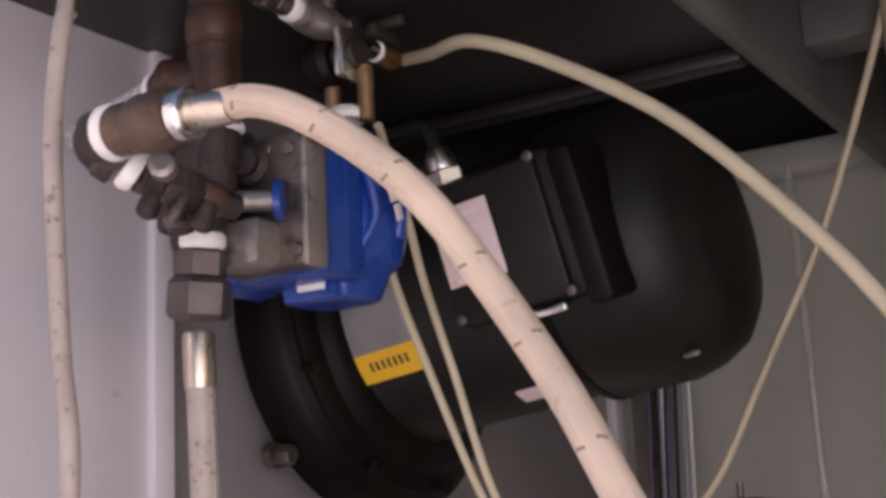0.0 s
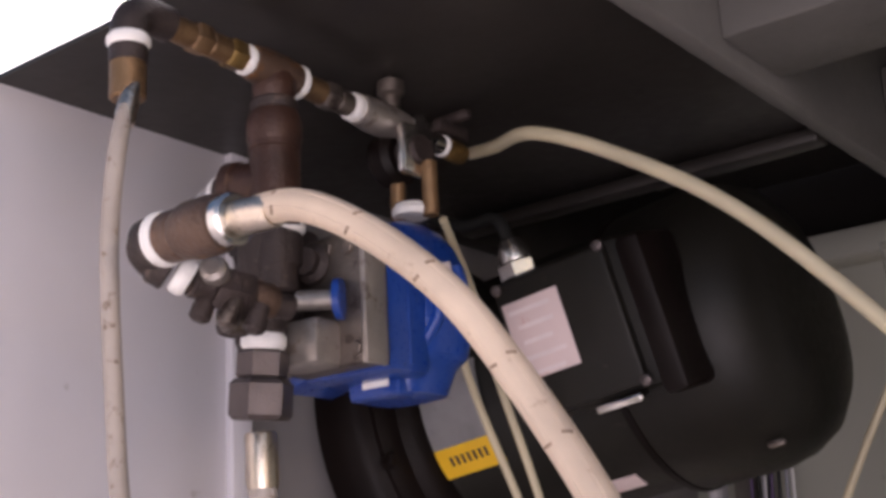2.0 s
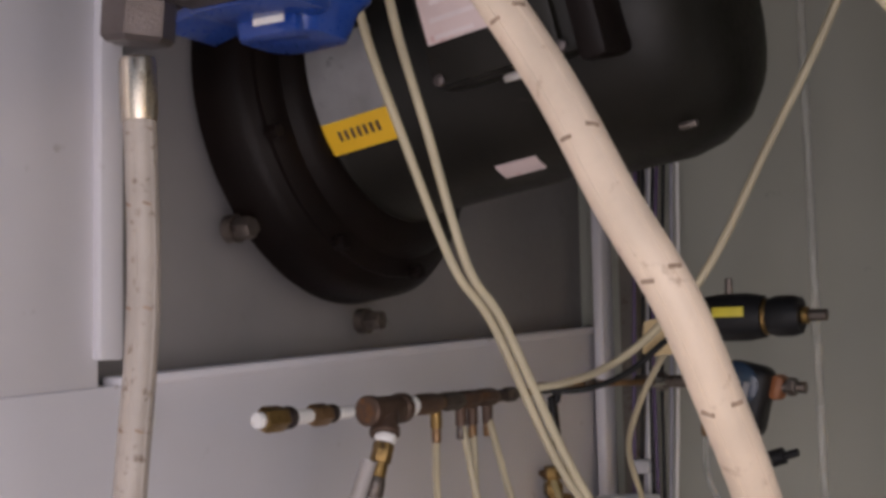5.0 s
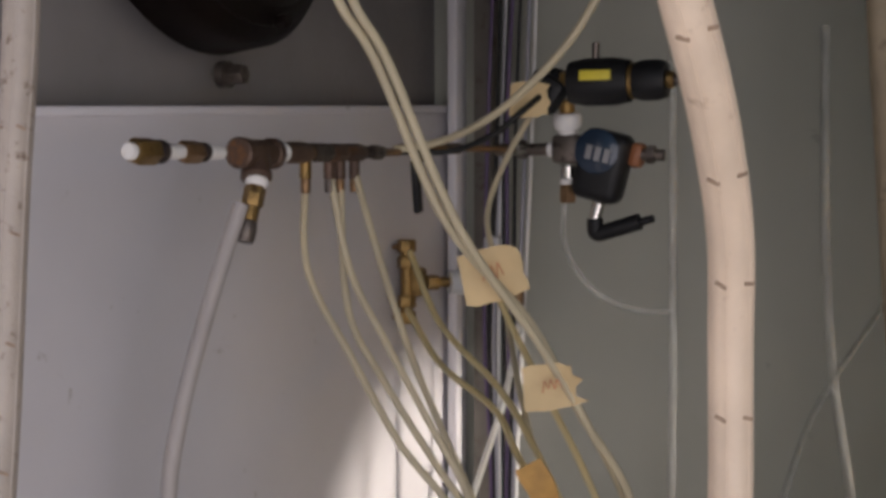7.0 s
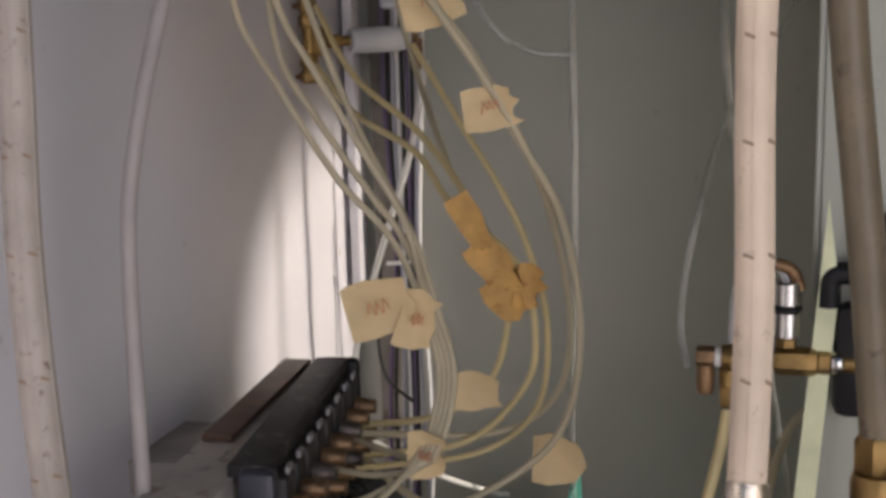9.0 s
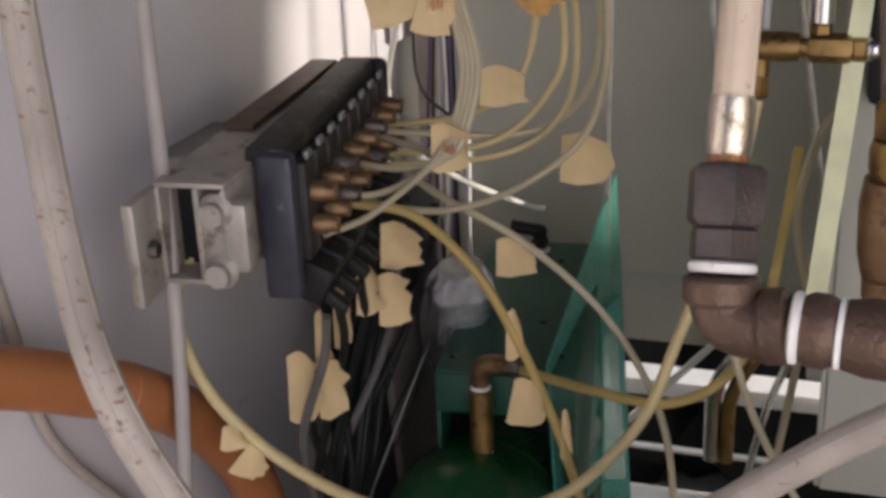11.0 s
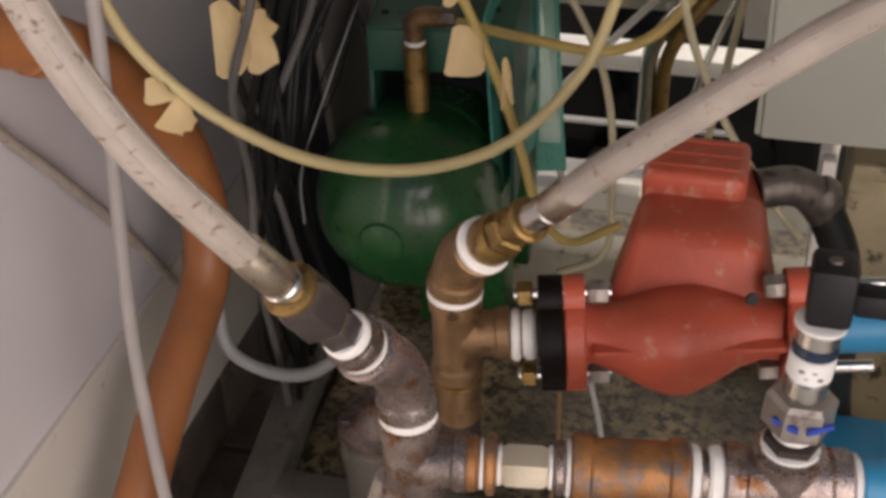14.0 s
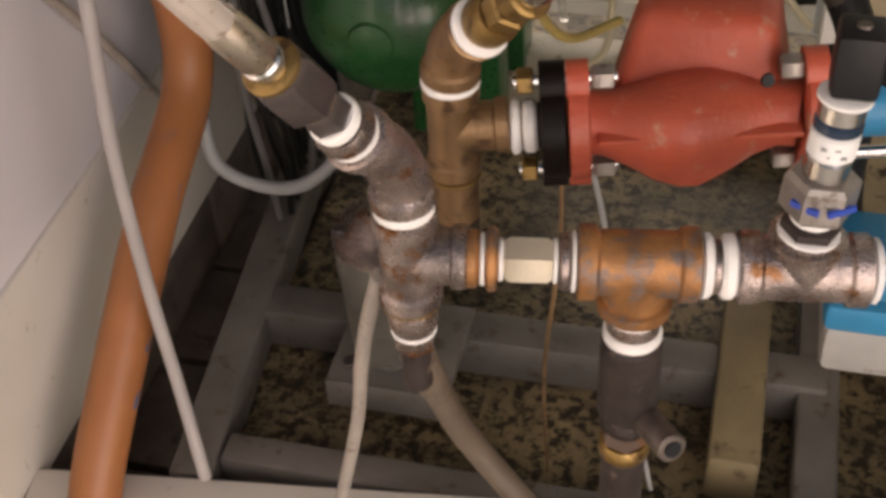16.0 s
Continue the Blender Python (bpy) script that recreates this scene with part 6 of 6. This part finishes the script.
# ---- behind the open slot ----
sl = thing("white_angle_bar", "white painted angle bar across the open slot", "bar")
part("bar", box(-0.25, 1.575, 0.404, 0.42, 0.045, 0.022, 0.002), WHITE, sl)
part("lower_bar", box(-0.35, 1.575, 0.228, 0.16, 0.05, 0.02, 0.003), WHITE, sl)
for x in (-0.45, -0.05):
    part("upright", box(x, 1.575, 0.266, 0.02, 0.03, 0.26, 0.002), WHITE, sl)
part("thin_bar", box(-0.32, 1.570, 0.312, 0.30, 0.010, 0.004), WHITE, sl)
sl.matrix_world = Matrix.Translation((-0.14, 0.15, 1.13)) @ Matrix.Scale(1.135, 4) @ Matrix.Translation((0.14, -0.15, -1.13))
br = thing("white_brace", "thin white diagonal brace rod behind the slot", "brace")
part("rod", rod((-0.420, 1.52, 0.320), (-0.262, 1.50, 0.51), 0.0045), WHITE, br)
part("rod", rod((-0.25, 1.50, 0.50), (-0.15, 1.50, 0.55), 0.004), WHITE, br)
wb = thing("white_block", "small white block under the back panel", "block")
part("block", box(-0.150, 1.49, 0.51, 0.030, 0.03, 0.058, 0.003), WHITE, wb)
for cx, cy, cz, sx in ((-0.20, 1.70, 0.30, 0.16), (-0.33, 1.78, 0.33, 0.15), (-0.07, 1.72, 0.36, 0.15), (-0.48, 1.72, 0.30, 0.14), (0.08, 1.75, 0.32, 0.15)):
    b2 = bmesh.new()
    bmesh.ops.create_icosphere(b2, subdivisions=3, radius=1)
    for v in b2.verts:
        n = noise.noise(v.co * 2.2 + Vector((cx * 9, 0, 0)))
        v.co = Vector((cx, cy + 0.30, 0.215)) + Vector((v.co.x * sx, v.co.y * 0.11, v.co.z * (cz - 0.06))) * (1 + 0.35 * n)
    tagged(part("plastic_sack", b2, DARK), "dark crumpled plastic sack behind the open slot", "sack", "plastic sacks")
cp = thing("copper_lines", "golden bent metal pipes under the back panel", "pipes")
part("pipe", bent([(-0.20, 1.46, 0.555), (-0.245, 1.45, 0.505), (-0.262, 1.45, 0.47), (-0.262, 1.45, 0.38)], 0.009, 14, 0.5), STEEL, cp)
part("pipe", bent([(-0.185, 1.46, 0.555), (-0.225, 1.45, 0.505), (-0.245, 1.45, 0.46), (-0.245, 1.45, 0.38)], 0.008, 14, 0.5), BRASS, cp)
